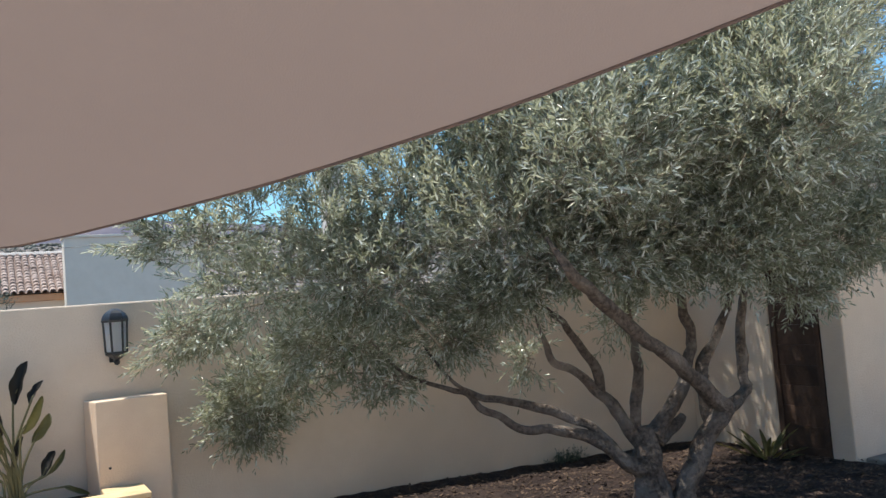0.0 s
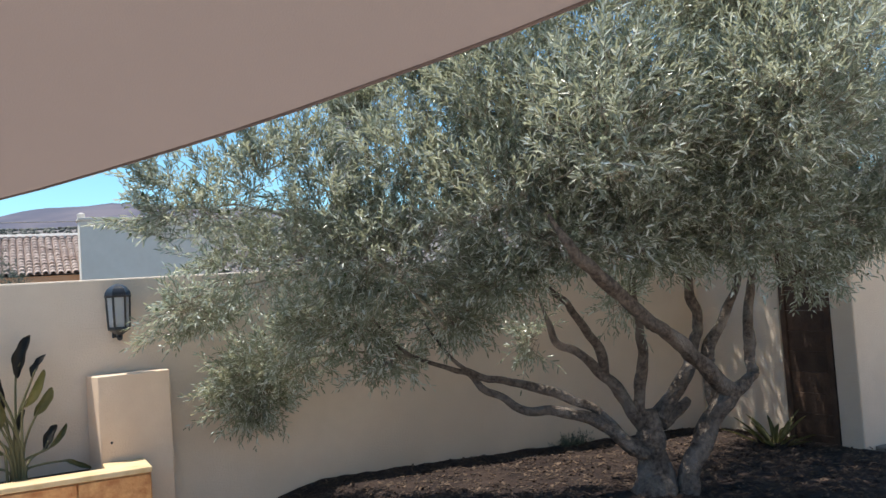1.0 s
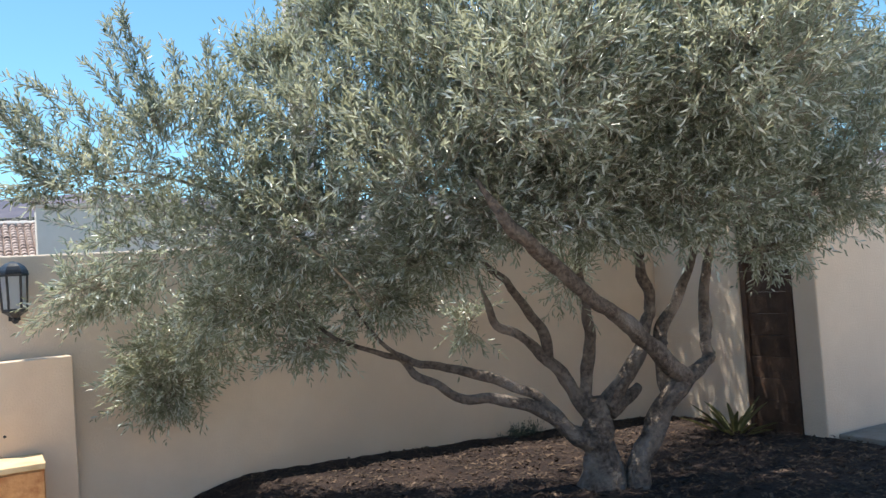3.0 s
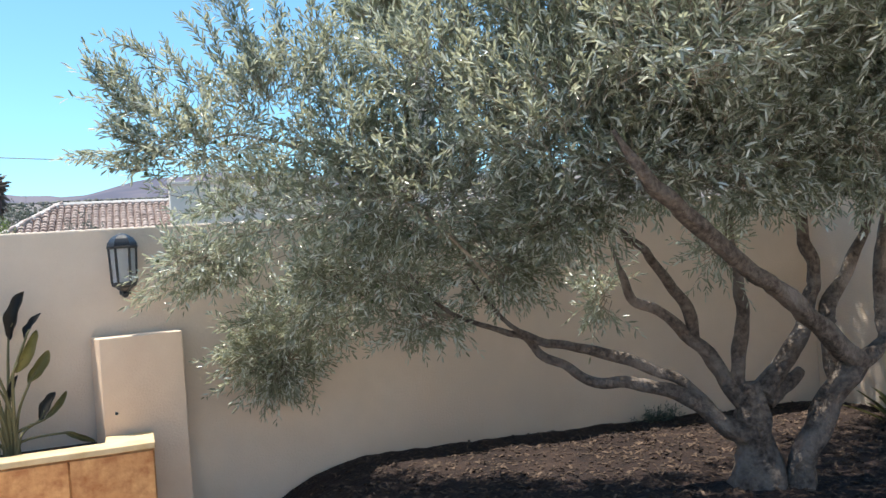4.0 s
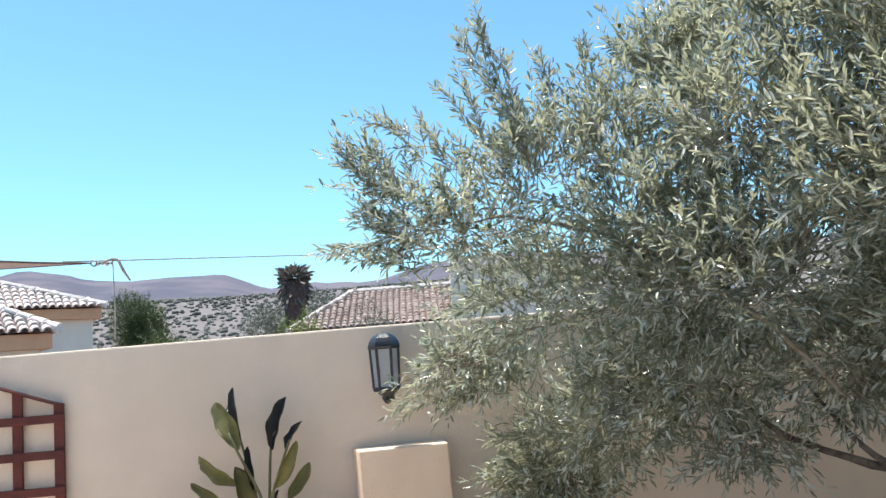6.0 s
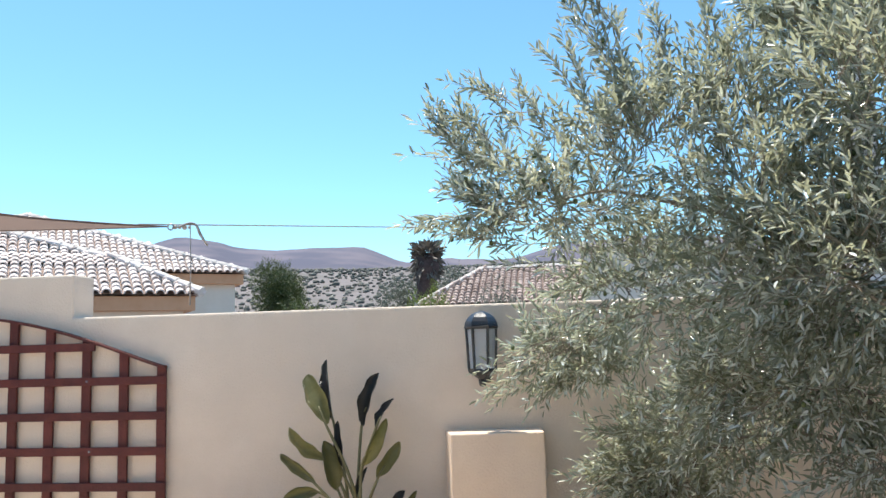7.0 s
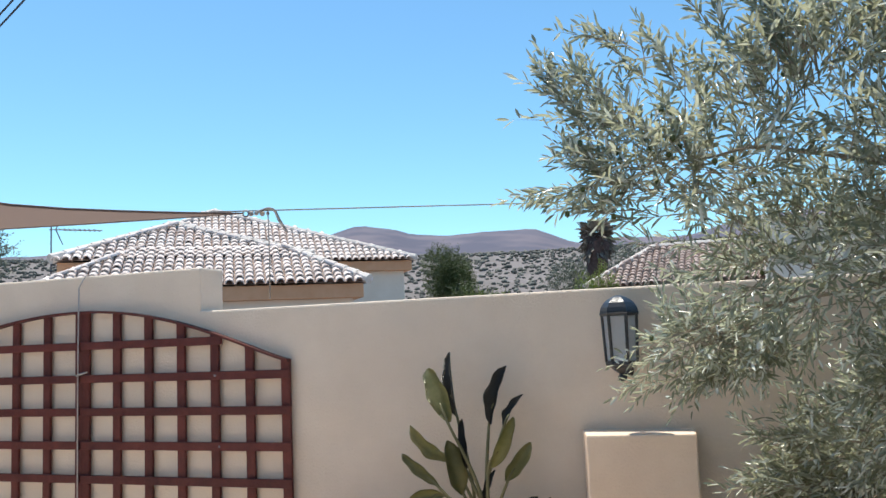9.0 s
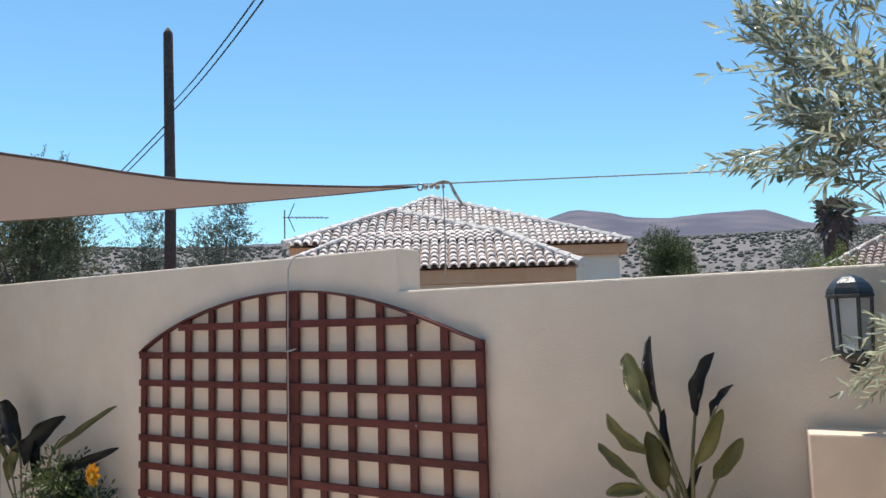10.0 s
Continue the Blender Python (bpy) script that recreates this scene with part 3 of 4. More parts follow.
# ---- olive tree ----
BRANCHES = [
    ((2.76, -1.60, 0.14), (2.75, -1.60, 0.30), (2.76, -1.60, 0.46), (2.76, -1.60, 0.62), (2.76, -1.60, 0.76)), (0.21, 0.165, 0.125, 0.11, 0.06),
    ((2.85, -1.72, 0.18), (2.91, -1.72, 0.40), (2.99, -1.74, 0.53), (3.08, -1.76, 0.68), (3.14, -1.78, 0.77), (3.25, -1.78, 0.83), (3.44, -1.75, 0.88)), (0.115, 0.092, 0.078, 0.075, 0.078, 0.07, 0.05),
    ((3.22, -1.80, 0.82), (2.90, -1.86, 1.04), (2.64, -1.93, 1.22), (2.40, -2.00, 1.34), (2.13, -2.10, 1.51), (1.89, -2.20, 1.64), (1.78, -2.25, 1.72), (1.68, -2.25, 1.86)), (0.062, 0.056, 0.05, 0.047, 0.044, 0.04, 0.03, 0.012),
    ((3.39, -1.76, 0.87), (3.48, -1.74, 0.90), (3.49, -1.70, 1.02), (3.52, -1.68, 1.21), (3.55, -1.70, 1.42), (3.55, -1.75, 1.58), (3.6, -1.9, 2.0)), (0.05, 0.05, 0.044, 0.042, 0.034, 0.028, 0.012),
    ((2.74, -1.60, 0.52), (2.61, -1.58, 0.56), (2.48, -1.50, 0.71), (2.24, -1.40, 0.81), (2.08, -1.32, 0.81), (1.95, -1.25, 0.90), (1.86, -1.20, 0.97), (1.77, -1.15, 1.06), (1.49, -1.05, 1.18), (1.28, -1.00, 1.42)), (0.06, 0.06, 0.048, 0.036, 0.032, 0.03, 0.028, 0.022, 0.017, 0.008),
    ((2.74, -1.58, 0.56), (2.62, -1.56, 0.58), (2.57, -1.50, 0.66), (2.47, -1.45, 0.78), (2.31, -1.38, 0.87), (2.06, -1.30, 0.97), (1.85, -1.22, 1.02), (1.68, -1.20, 1.15), (1.53, -1.15, 1.38)), (0.055, 0.055, 0.044, 0.036, 0.032, 0.03, 0.026, 0.016, 0.007),
    ((2.75, -1.60, 0.58), (2.69, -1.57, 0.71), (2.62, -1.50, 0.87), (2.49, -1.45, 1.03), (2.40, -1.42, 1.12), (2.28, -1.40, 1.20), (2.21, -1.40, 1.32), (2.16, -1.40, 1.47)), (0.055, 0.055, 0.047, 0.042, 0.03, 0.027, 0.022, 0.01),
    ((2.55, -1.47, 0.98), (2.52, -1.48, 1.10), (2.40, -1.52, 1.26), (2.26, -1.56, 1.40), (2.13, -1.60, 1.50), (1.99, -1.60, 1.65)), (0.036, 0.036, 0.032, 0.027, 0.022, 0.01),
    ((2.72, -1.57, 0.72), (2.73, -1.55, 0.86), (2.76, -1.56, 1.02), (2.73, -1.60, 1.19), (2.71, -1.62, 1.33), (2.65, -1.65, 1.49), (2.6, -1.8, 2.0)), (0.05, 0.045, 0.042, 0.036, 0.03, 0.024, 0.01),
    ((2.80, -1.60, 0.71), (2.95, -1.62, 0.85), (3.06, -1.62, 0.97), (3.13, -1.62, 1.13), (3.17, -1.62, 1.27), (3.09, -1.65, 1.46), (3.05, -1.75, 1.85), (3.0, -1.9, 2.3)), (0.065, 0.056, 0.05, 0.044, 0.04, 0.034, 0.026, 0.01),
    ((3.14, -1.74, 0.76), (3.15, -1.70, 0.91), (3.19, -1.68, 1.04), (3.26, -1.68, 1.19), (3.34, -1.72, 1.34), (3.36, -1.80, 1.50), (3.4, -1.95, 1.9)), (0.06, 0.052, 0.05, 0.044, 0.036, 0.028, 0.012),
    ((2.82, -1.60, 0.68), (2.96, -1.60, 0.73), (3.05, -1.60, 0.79)), (0.06, 0.055, 0.035),
    ((1.61, -1.10, 1.36), (1.44, -1.05, 1.62), (1.29, -1.00, 1.78), (1.08, -1.00, 1.91), (0.69, -1.00, 2.045), (0.52, -1.00, 2.075), (0.33, -1.00, 2.05)), (0.014, 0.015, 0.014, 0.013, 0.011, 0.009, 0.005),
    ((1.56, -1.35, 1.33), (1.44, -1.35, 1.49), (1.30, -1.35, 1.62), (1.15, -1.30, 1.75)), (0.014, 0.013, 0.01, 0.006),
    ((1.48, -1.05, 1.18), (1.2, -0.75, 1.22), (0.95, -0.5, 1.16), (0.8, -0.35, 1.05)), (0.012, 0.010, 0.008, 0.005),
    ((1.29, -1.0, 1.78), (0.9, -0.75, 1.7), (0.5, -0.55, 1.62), (0.25, -0.5, 1.55)), (0.013, 0.011, 0.008, 0.005),
]
# crown masses: centre, half width, half height, sprays
CROWN = [
    (0.17, -1.00, 2.20, 0.13, 0.09, 14), (0.42, -1.00, 2.06, 0.26, 0.16, 50), (0.40, -0.50, 1.53, 0.20, 0.10, 44), (0.20, -1.02, 2.0, 0.22, 0.06, 14), (0.68, -1.05, 2.26, 0.24, 0.12, 40), (0.98, -1.08, 2.36, 0.24, 0.15, 40), (1.15, -1.1, 2.60, 0.14, 0.14, 16),
    (0.74, -0.80, 1.78, 0.36, 0.22, 105), (0.73, -0.30, 0.98, 0.22, 0.16, 110), (0.80, -0.35, 1.15, 0.28, 0.16, 90), (1.18, -0.90, 1.44, 0.40, 0.20, 165), (0.95, -0.65, 1.3, 0.25, 0.2, 70),
    (1.07, -1.10, 2.05, 0.36, 0.25, 125), (1.41, -1.30, 1.83, 0.44, 0.34, 215), (1.73, -1.20, 1.44, 0.25, 0.18, 100),
    (1.42, -1.50, 2.30, 0.38, 0.24, 140), (1.78, -1.80, 2.03, 0.50, 0.32, 255), (1.92, -1.80, 2.51, 0.55, 0.25, 220),
    (2.34, -2.00, 1.92, 0.50, 0.32, 260), (2.33, -2.20, 2.36, 0.60, 0.36, 290), (3.00, -2.20, 1.84, 0.52, 0.26, 230),
    (3.07, -2.40, 2.28, 0.55, 0.42, 290), (3.71, -2.30, 1.77, 0.36, 0.20, 120), (4.34, -2.40, 2.10, 0.70, 0.5, 250),
    (2.17, -2.00, 2.95, 0.75, 0.33, 240), (3.13, -2.40, 2.97, 0.72, 0.34, 230), (2.21, -1.20, 1.20, 0.06, 0.13, 16),
    (2.58, -1.60, 1.42, 0.13, 0.08, 22), (1.36, -1.00, 1.17, 0.26, 0.05, 36), (3.48, -2.20, 1.50, 0.22, 0.06, 28),
    # the mass at x 3.95 is hidden, added to shade the return wall
    (2.60, -1.30, 2.20, 0.75, 0.45, 190), (3.50, -1.60, 2.20, 0.70, 0.45, 190), (3.95, -0.75, 2.45, 0.70, 0.35, 260), (3.2, -0.9, 2.5, 0.7, 0.3, 160),
    (1.76, -1.65, 1.62, 0.26, 0.14, 110), (2.05, -1.9, 1.78, 0.3, 0.15, 90), (1.25, -1.15, 2.55, 0.18, 0.16, 70), (1.50, -1.30, 2.76, 0.26, 0.16, 105), (1.7, -1.4, 2.9, 0.35, 0.2, 120), (1.2, -1.1, 1.75, 0.4, 0.2, 120), (2.7, -1.9, 1.72, 0.4, 0.14, 120),
    # mainly unseen masses above and behind, added to shade the wall and right side
    (4.5, -0.05, 2.6, 0.55, 0.28, 330), (4.2, -1.2, 2.3, 0.5, 0.3, 200),
    (4.9, -1.6, 2.5, 0.7, 0.4, 220), (3.3, -1.9, 3.30, 0.75, 0.35, 300), (4.1, -1.9, 3.20, 0.75, 0.4, 300), (4.1, -1.5, 3.1, 0.8, 0.5, 260), (1.9, -2.5, 2.3, 0.4, 0.4, 120), (2.8, -2.8, 2.4, 0.5, 0.4, 150),
]
SHOOTS = [
    ((0.65, -1.05, 2.35), (0.46, -1.03, 2.92)),
    ((0.50, -1.05, 2.33), (0.35, -1.03, 2.64)),
    ((0.74, -1.05, 2.43), (0.72, -1.03, 2.75)),
    ((0.91, -1.05, 2.48), (0.91, -1.03, 2.76)),
    ((0.19, -1.05, 2.35), (0.12, -1.03, 2.52)),
    ((0.34, -1.05, 2.27), (0.24, -1.03, 2.44)),
    ((0.14, -1.05, 2.29), (0.02, -1.03, 2.48)),
    ((0.08, -1.05, 2.27), (-0.08, -1.03, 2.43)),
    ((0.04, -1.05, 2.22), (-0.13, -1.03, 2.37)),
    ((0.05, -1.05, 2.02), (-0.19, -1.03, 2.00)),
    ((0.59, -1.05, 2.46), (0.41, -1.03, 2.83)),
    ((1.15, -1.05, 2.62), (1.00, -1.03, 2.68)),
    ((0.09, -1.05, 2.06), (-0.05, -1.03, 2.11)),
    ((0.12, -1.05, 1.89), (-0.08, -1.03, 1.93)),
    ((1.5, -1.5, 2.4), (1.3, -1.4, 2.85)), ((1.8, -1.8, 2.6), (1.6, -1.7, 3.0)),
    ((0.55, -0.45, 1.56), (0.03, -0.40, 1.32)), ((0.55, -0.45, 1.62), (0.17, -0.40, 1.54)), ((0.6, -0.5, 1.5), (0.2, -0.40, 1.36)),
    ((0.75, -0.3, 0.98), (0.47, -0.27, 1.12)), ((0.72, -0.3, 0.9), (0.60, -0.27, 0.70)), ((0.80, -0.3, 0.9), (0.86, -0.27, 0.72)),
    ((0.5, -0.6, 1.75), (0.25, -0.5, 1.68)), ((1.3, -0.9, 1.2), (1.25, -0.8, 0.98)), ((1.55, -1.0, 1.15), (1.56, -0.95, 0.95)),
]


def build_olive():
    t = empty("olive_tree", (2.76, -1.6, 0.25))
    tagged(t, "large spreading multi-stemmed olive tree with silvery grey-green leaves", "tree")
    inv = Matrix.Translation(-Vector(t.location))
    limbs = []
    for k in range(0, len(BRANCHES), 2):
        pts, rad = smooth_path(BRANCHES[k], BRANCHES[k + 1], 5)
        pts = [p + Vector((noise.noise(p * 7), noise.noise(p * 7 + Vector((9, 0, 0))), noise.noise(p * 7 + Vector((0, 9, 0))))) * 0.018 for p in pts]
        v, f = tube(pts, [q * (0.76 if q > 0.02 else 0.6) for q in rad], 12, 0.5)
        name = "trunk" if k < 2 else "limb"
        o = mesh_ob(name, v, f, BARK if max(BRANCHES[k + 1]) > 0.02 else TWIG, t, smooth=True)
        o.matrix_local = inv
        limbs += pts
    S, D, T = [], [], []
    nodes = np.array([tuple(p) for p in limbs])
    for x, y, z, a, b, n in CROWN:
        n = int(n * (1.75 if x < 1.6 else 2.3 if x < 2.9 else 3.0))
        c = np.array([x, y, z])
        r = rng.random(n) ** 0.42
        p = c + unit(n) * r[:, None] * np.array([a, a * 0.72, b])
        near = nodes[np.argmin(((p[:, None] - nodes[None]) ** 2).sum(-1), axis=1)]
        d = (p - c) / np.array([a, a * 0.72, b]) + 0.5 * (p - near) / (np.linalg.norm(p - near, axis=1, keepdims=True) + 0.05)
        d += rng.normal(size=(n, 3)) * 0.55
        d[:, 2] += np.where(p[:, 2] > 1.75, 0.65, 0.05)
        S.append(p)
        D.append(d)
        T.append(rng.uniform(0.09, 0.22, n))
    for a, b in SHOOTS:
        for _ in range(2):
            p0 = np.array(a) + rng.normal(size=3) * 0.03
            p1 = np.array(b) + rng.normal(size=3) * 0.03
            ln = np.linalg.norm(p1 - p0)
            p1 = p1 - (p1 - p0) / ln * min(0.10, ln * 0.4)
            ln = np.linalg.norm(p1 - p0)
            p0 = p0 - (p1 - p0) / ln * 0.14
            ln += 0.14
            m = max(3, int(ln / 0.055))
            lift = np.array([0, 0, rng.uniform(-0.02, 0.05)])
            for q in range(m):
                u = q / m
                base = p0 + (p1 - p0) * u + lift * 4 * u * (1 - u)
                S.append(base[None])
                D.append(((p1 - p0) / ln + rng.normal(size=3) * (0.28 if q < m - 2 else 0.08))[None])
                T.append(np.array([0.12]))
    S, D, T = np.concatenate(S), np.concatenate(D), np.concatenate(T)
    P, LD, U, L, W, E = sprays(S, D, T, 15, 0.053, 0.0092, 0.64)
    o = leaf_mesh("crown", P, LD, U, L, W, OLIVE, t, "dense narrow silvery leaves")
    o.matrix_local = inv
    o["kind"] = "stuff"
    # green olives hanging among the leaves of the open side
    side = np.nonzero((S[:, 0] < 1.3) & (S[:, 2] > 1.2))[0]
    bm = bmesh.new()
    for q in rng.choice(side, 110, replace=False):
        at = S[q] + D[q] / np.linalg.norm(D[q]) * 0.06 + rng.normal(size=3) * 0.012
        bmesh.ops.create_icosphere(bm, subdivisions=1, radius=0.009, matrix=Matrix.Translation(at) @ Matrix.Diagonal((1, 1, 1.35, 1)))
    o = part("olive", bm, FRUIT, t, "small unripe green olives", smooth=True)
    o.matrix_local = inv
    o["kind"] = "stuff"
    o = twig_mesh("twig", S - D / np.linalg.norm(D, axis=1, keepdims=True) * 0.05, E, 0.0026, TWIG, t)
    o.matrix_local = inv
    o["kind"] = "stuff"


build_olive()


# ---- strelitzia ----
# leaf blades: foot x, z, tip x, z, width, dark (shaded copy), y
PADDLES = [
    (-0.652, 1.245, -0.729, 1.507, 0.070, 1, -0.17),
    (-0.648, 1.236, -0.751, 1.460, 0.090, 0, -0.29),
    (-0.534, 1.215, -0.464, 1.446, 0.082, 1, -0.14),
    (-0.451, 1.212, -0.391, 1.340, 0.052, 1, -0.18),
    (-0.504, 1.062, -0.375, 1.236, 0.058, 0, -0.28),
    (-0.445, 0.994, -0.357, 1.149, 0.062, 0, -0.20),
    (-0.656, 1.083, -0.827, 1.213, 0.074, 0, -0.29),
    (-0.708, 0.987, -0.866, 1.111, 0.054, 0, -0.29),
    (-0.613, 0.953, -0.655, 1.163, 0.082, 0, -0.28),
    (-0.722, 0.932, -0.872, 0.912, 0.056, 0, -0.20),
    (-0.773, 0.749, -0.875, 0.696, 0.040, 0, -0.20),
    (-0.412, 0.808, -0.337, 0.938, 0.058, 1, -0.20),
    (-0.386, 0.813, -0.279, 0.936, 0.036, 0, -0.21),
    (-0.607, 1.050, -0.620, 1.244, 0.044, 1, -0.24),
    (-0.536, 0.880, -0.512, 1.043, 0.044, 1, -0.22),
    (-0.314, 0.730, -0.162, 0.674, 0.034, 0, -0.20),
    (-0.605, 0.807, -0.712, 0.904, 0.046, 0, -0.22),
]


def paddle_bm(p, q, w, face):
    """A paddle-shaped leaf, folded along its rib, from p to q."""
    p, q = Vector(p), Vector(q)
    d = q - p
    n = d.length
    d.normalize()
    s = d.cross(Vector(face)).normalized()
    u = s.cross(d)
    bm = bmesh.new()
    rows = 12
    grid = []
    ph = noise.noise(p * 31) * 6
    fold = 0.75 + 0.55 * noise.noise(q * 17)
    curl = 0.16 + 0.14 * noise.noise(p * 13)
    for i in range(rows + 1):
        k = i / rows
        half = w * 0.56 * min(1.0, (k * 3.2 + 0.04)) ** 0.7 * (1 - k ** 4.5 * 0.97) ** 0.55 * (1 + 0.07 * math.sin(k * 13 + ph))
        c = p + d * n * k - u * n * curl * k * k + s * n * 0.05 * math.sin(k * 3 + ph)
        row = []
        for j in (-1, -0.55, 0, 0.55, 1):
            ripple = 0.05 * w * math.sin(k * 17 + ph + 2 * j) * abs(j)
            row.append(bm.verts.new(c + s * half * j * (1 - 0.10 * fold) + u * (abs(j) ** 1.3 * half * fold + ripple)))
        grid.append(row)
    for a, b in zip(grid, grid[1:]):
        for i in range(4):
            bm.faces.new((a[i], a[i + 1], b[i + 1], b[i]))
    bmesh.ops.solidify(bm, geom=bm.faces[:], thickness=0.0022)
    return bm


PADDLES_LOW = [
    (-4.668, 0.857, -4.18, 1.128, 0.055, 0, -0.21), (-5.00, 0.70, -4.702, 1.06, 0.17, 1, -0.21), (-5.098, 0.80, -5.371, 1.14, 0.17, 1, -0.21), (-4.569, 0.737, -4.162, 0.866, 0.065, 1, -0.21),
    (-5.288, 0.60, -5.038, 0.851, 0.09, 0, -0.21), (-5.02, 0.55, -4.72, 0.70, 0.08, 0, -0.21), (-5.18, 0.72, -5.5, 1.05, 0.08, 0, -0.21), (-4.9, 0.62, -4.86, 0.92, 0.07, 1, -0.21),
]


def build_strelitzia(base, paddles, label, seed):
    base = Vector(base)
    t = empty("strelitzia", base)
    tagged(t, label, "plant", "paddle-leaved plants")
    inv = Matrix.Translation(-base)
    rnd = random.Random(seed)
    for x0, z0, x1, z1, w, dark, y in paddles:
        dy = rnd.uniform(-0.025, 0.025)
        a, b = Vector((x0, y + dy, z0)), Vector((x1, y - dy, z1))
        o = part("leaf", paddle_bm(a, b, w * 0.92, (rnd.uniform(-1.1, 1.1), -1, 0.25)), PADDLE_SHADE if dark else PADDLE, t, smooth=True)
        o.matrix_local = inv
        foot = base + Vector((rnd.uniform(-0.05, 0.05), rnd.uniform(-0.04, 0.04), -0.01))
        mid = foot.lerp(a, 0.5) + Vector(((foot.x - a.x) * 0.22, 0, 0.04))
        pts, rad = smooth_path([foot, mid, a, a.lerp(b, 0.35)], [0.010, 0.0075, 0.006, 0.003], 4)
        v, f = tube(pts, rad, 6)
        o = mesh_ob("stalk", v, f, STALK, t, smooth=True)
        o.matrix_local = inv
    return t


build_strelitzia((-0.55, -0.22, 0.63), PADDLES, "bird of paradise plant with tall folded paddle leaves in the planter", 4)
build_strelitzia((-4.97, -0.22, -0.03), PADDLES_LOW, "bird of paradise plant with shaded paddle leaves beside the trellis", 11)


# ---- bushes and other plants ----
def leafy(name, at, size, n, leaf, material, label, trunk=0.0, category="bush", lumps=9, group="", seed=1):
    """A shrub or tree of many leaf sprays in uneven lumps; trunk: bare height under the crown."""
    global rng
    keep, rng = rng, np.random.default_rng(seed)
    t = empty(name, at)
    tagged(t, label, category, group)
    a, b, h = size
    cs, rs = [], []
    for _ in range(lumps):
        p = rng.normal(size=3)
        p /= np.linalg.norm(p)
        p *= rng.uniform(0.35, 0.72)
        cs.append(np.array([p[0] * a, p[1] * b, trunk + h * (0.52 + 0.5 * p[2])]))
        rs.append(rng.uniform(0.32, 0.52))
    idx = rng.integers(0, lumps, n)
    c, r = np.array(cs)[idx], np.array(rs)[idx]
    off = unit(n) * (rng.random(n) ** 0.4 * r)[:, None]
    S = c + off * np.array([a, b, h * 0.62])
    S[:, 2] = np.maximum(S[:, 2], 0.02)
    D = off / r[:, None] + rng.normal(size=(n, 3)) * 0.5 + np.array([0, 0, 0.45])
    P, LD, U, L, W, E = sprays(S, D, rng.uniform(2.0, 4.0, n) * leaf, 9, leaf, leaf * 0.32)
    leaf_mesh("crown", P, LD, U, L, W, material, t)["kind"] = "stuff"
    verts, faces = [], []
    tube([(0, 0, -0.3), (0.03 * a, 0, trunk * 0.6 + h * 0.1), (0.0, 0.02 * a, trunk + h * 0.5)], [0.05 * a + 0.02, 0.04 * a + 0.015, 0.015 * a], 8, 0.2, verts, faces)
    for q in cs:
        tube([(0, 0, trunk * 0.8), tuple(q * 0.6 + np.array([0, 0, trunk * 0.3])), tuple(q)], [0.03 * a, 0.02 * a, 0.006 * a], 5, 0.1, verts, faces)
    mesh_ob("trunk", verts, faces, BARK, t, smooth=True)
    rng = keep
    return t


leafy("conifer_bush", (-14.3, 40.0, 0.9), (2.15, 2.0, 5.3), 3200, 0.11, GREEN, "dark green rounded pine tree beyond the roofs", 0.6, "tree", 12, seed=3)
leafy("shrub", (-10.9, 36.0, 1.7), (2.2, 1.2, 2.1), 700, 0.12, LIME, "yellow-green flowering shrub behind the wall", 0.1, seed=5)
leafy("shrub", (-12.8, 37.0, 1.6), (2.0, 1.2, 2.3), 700, 0.12, GREEN, "low brownish shrub beside the pine", 0.1, seed=6)
leafy("shrub", (-3.15, 20.0, 0.9), (0.8, 0.7, 2.2), 700, 0.07, LIME, "bright green shrub behind the wall", 0.1, seed=8)
leafy("shrub", (-0.85, 15.0, 0.6), (0.95, 0.8, 2.3), 900, 0.06, GREYGREEN, "blue-grey feathery shrub in front of the neighbouring roof", 0.1, seed=9)
leafy("tree", (-50.5, 25.0, 0.0), (5.6, 4.0, 10.8), 2400, 0.24, OLIVEGREEN, "broad dark tree behind the wall", 1.5, "tree", 12, "trees along the street", seed=11)
leafy("tree", (-45.6, 30.0, 0.0), (2.5, 2.4, 8.9), 800, 0.2, GREYGREEN, "slender grey-green tree behind the pole", 1.5, "tree", 9, "trees along the street", seed=12)
leafy("tree", (-39.6, 30.5, 0.0), (2.9, 2.6, 8.5), 850, 0.2, GREYGREEN, "slender grey-green tree behind the pole", 1.5, "tree", 9, "trees along the street", seed=13)
leafy("tree", (-61.0, 31.0, 0.0), (5.5, 4.0, 12.0), 1300, 0.26, OLIVEGREEN, "broad dark tree behind the wall", 1.5, "tree", 12, "trees along the street", seed=14)
leafy("tree", (-6.0, 43.0, 2.0), (4.2, 2.0, 3.7), 1300, 0.14, GREYGREEN, "dark scrubby trees round the dead palm", 0.2, "tree", 10, seed=15)
leafy("shrub", (-1.44, -0.16, -0.03), (0.10, 0.08, 0.42), 60, 0.03, LIME, "small leafy plant at the foot of the trellis", 0.36, "plant", 5, seed=16)
leafy("shrub", (-4.48, -0.22, -0.03), (0.36, 0.16, 0.55), 340, 0.05, GREEN, "leafy flowering plant against the wall", 0.2, "plant", 7, seed=17)


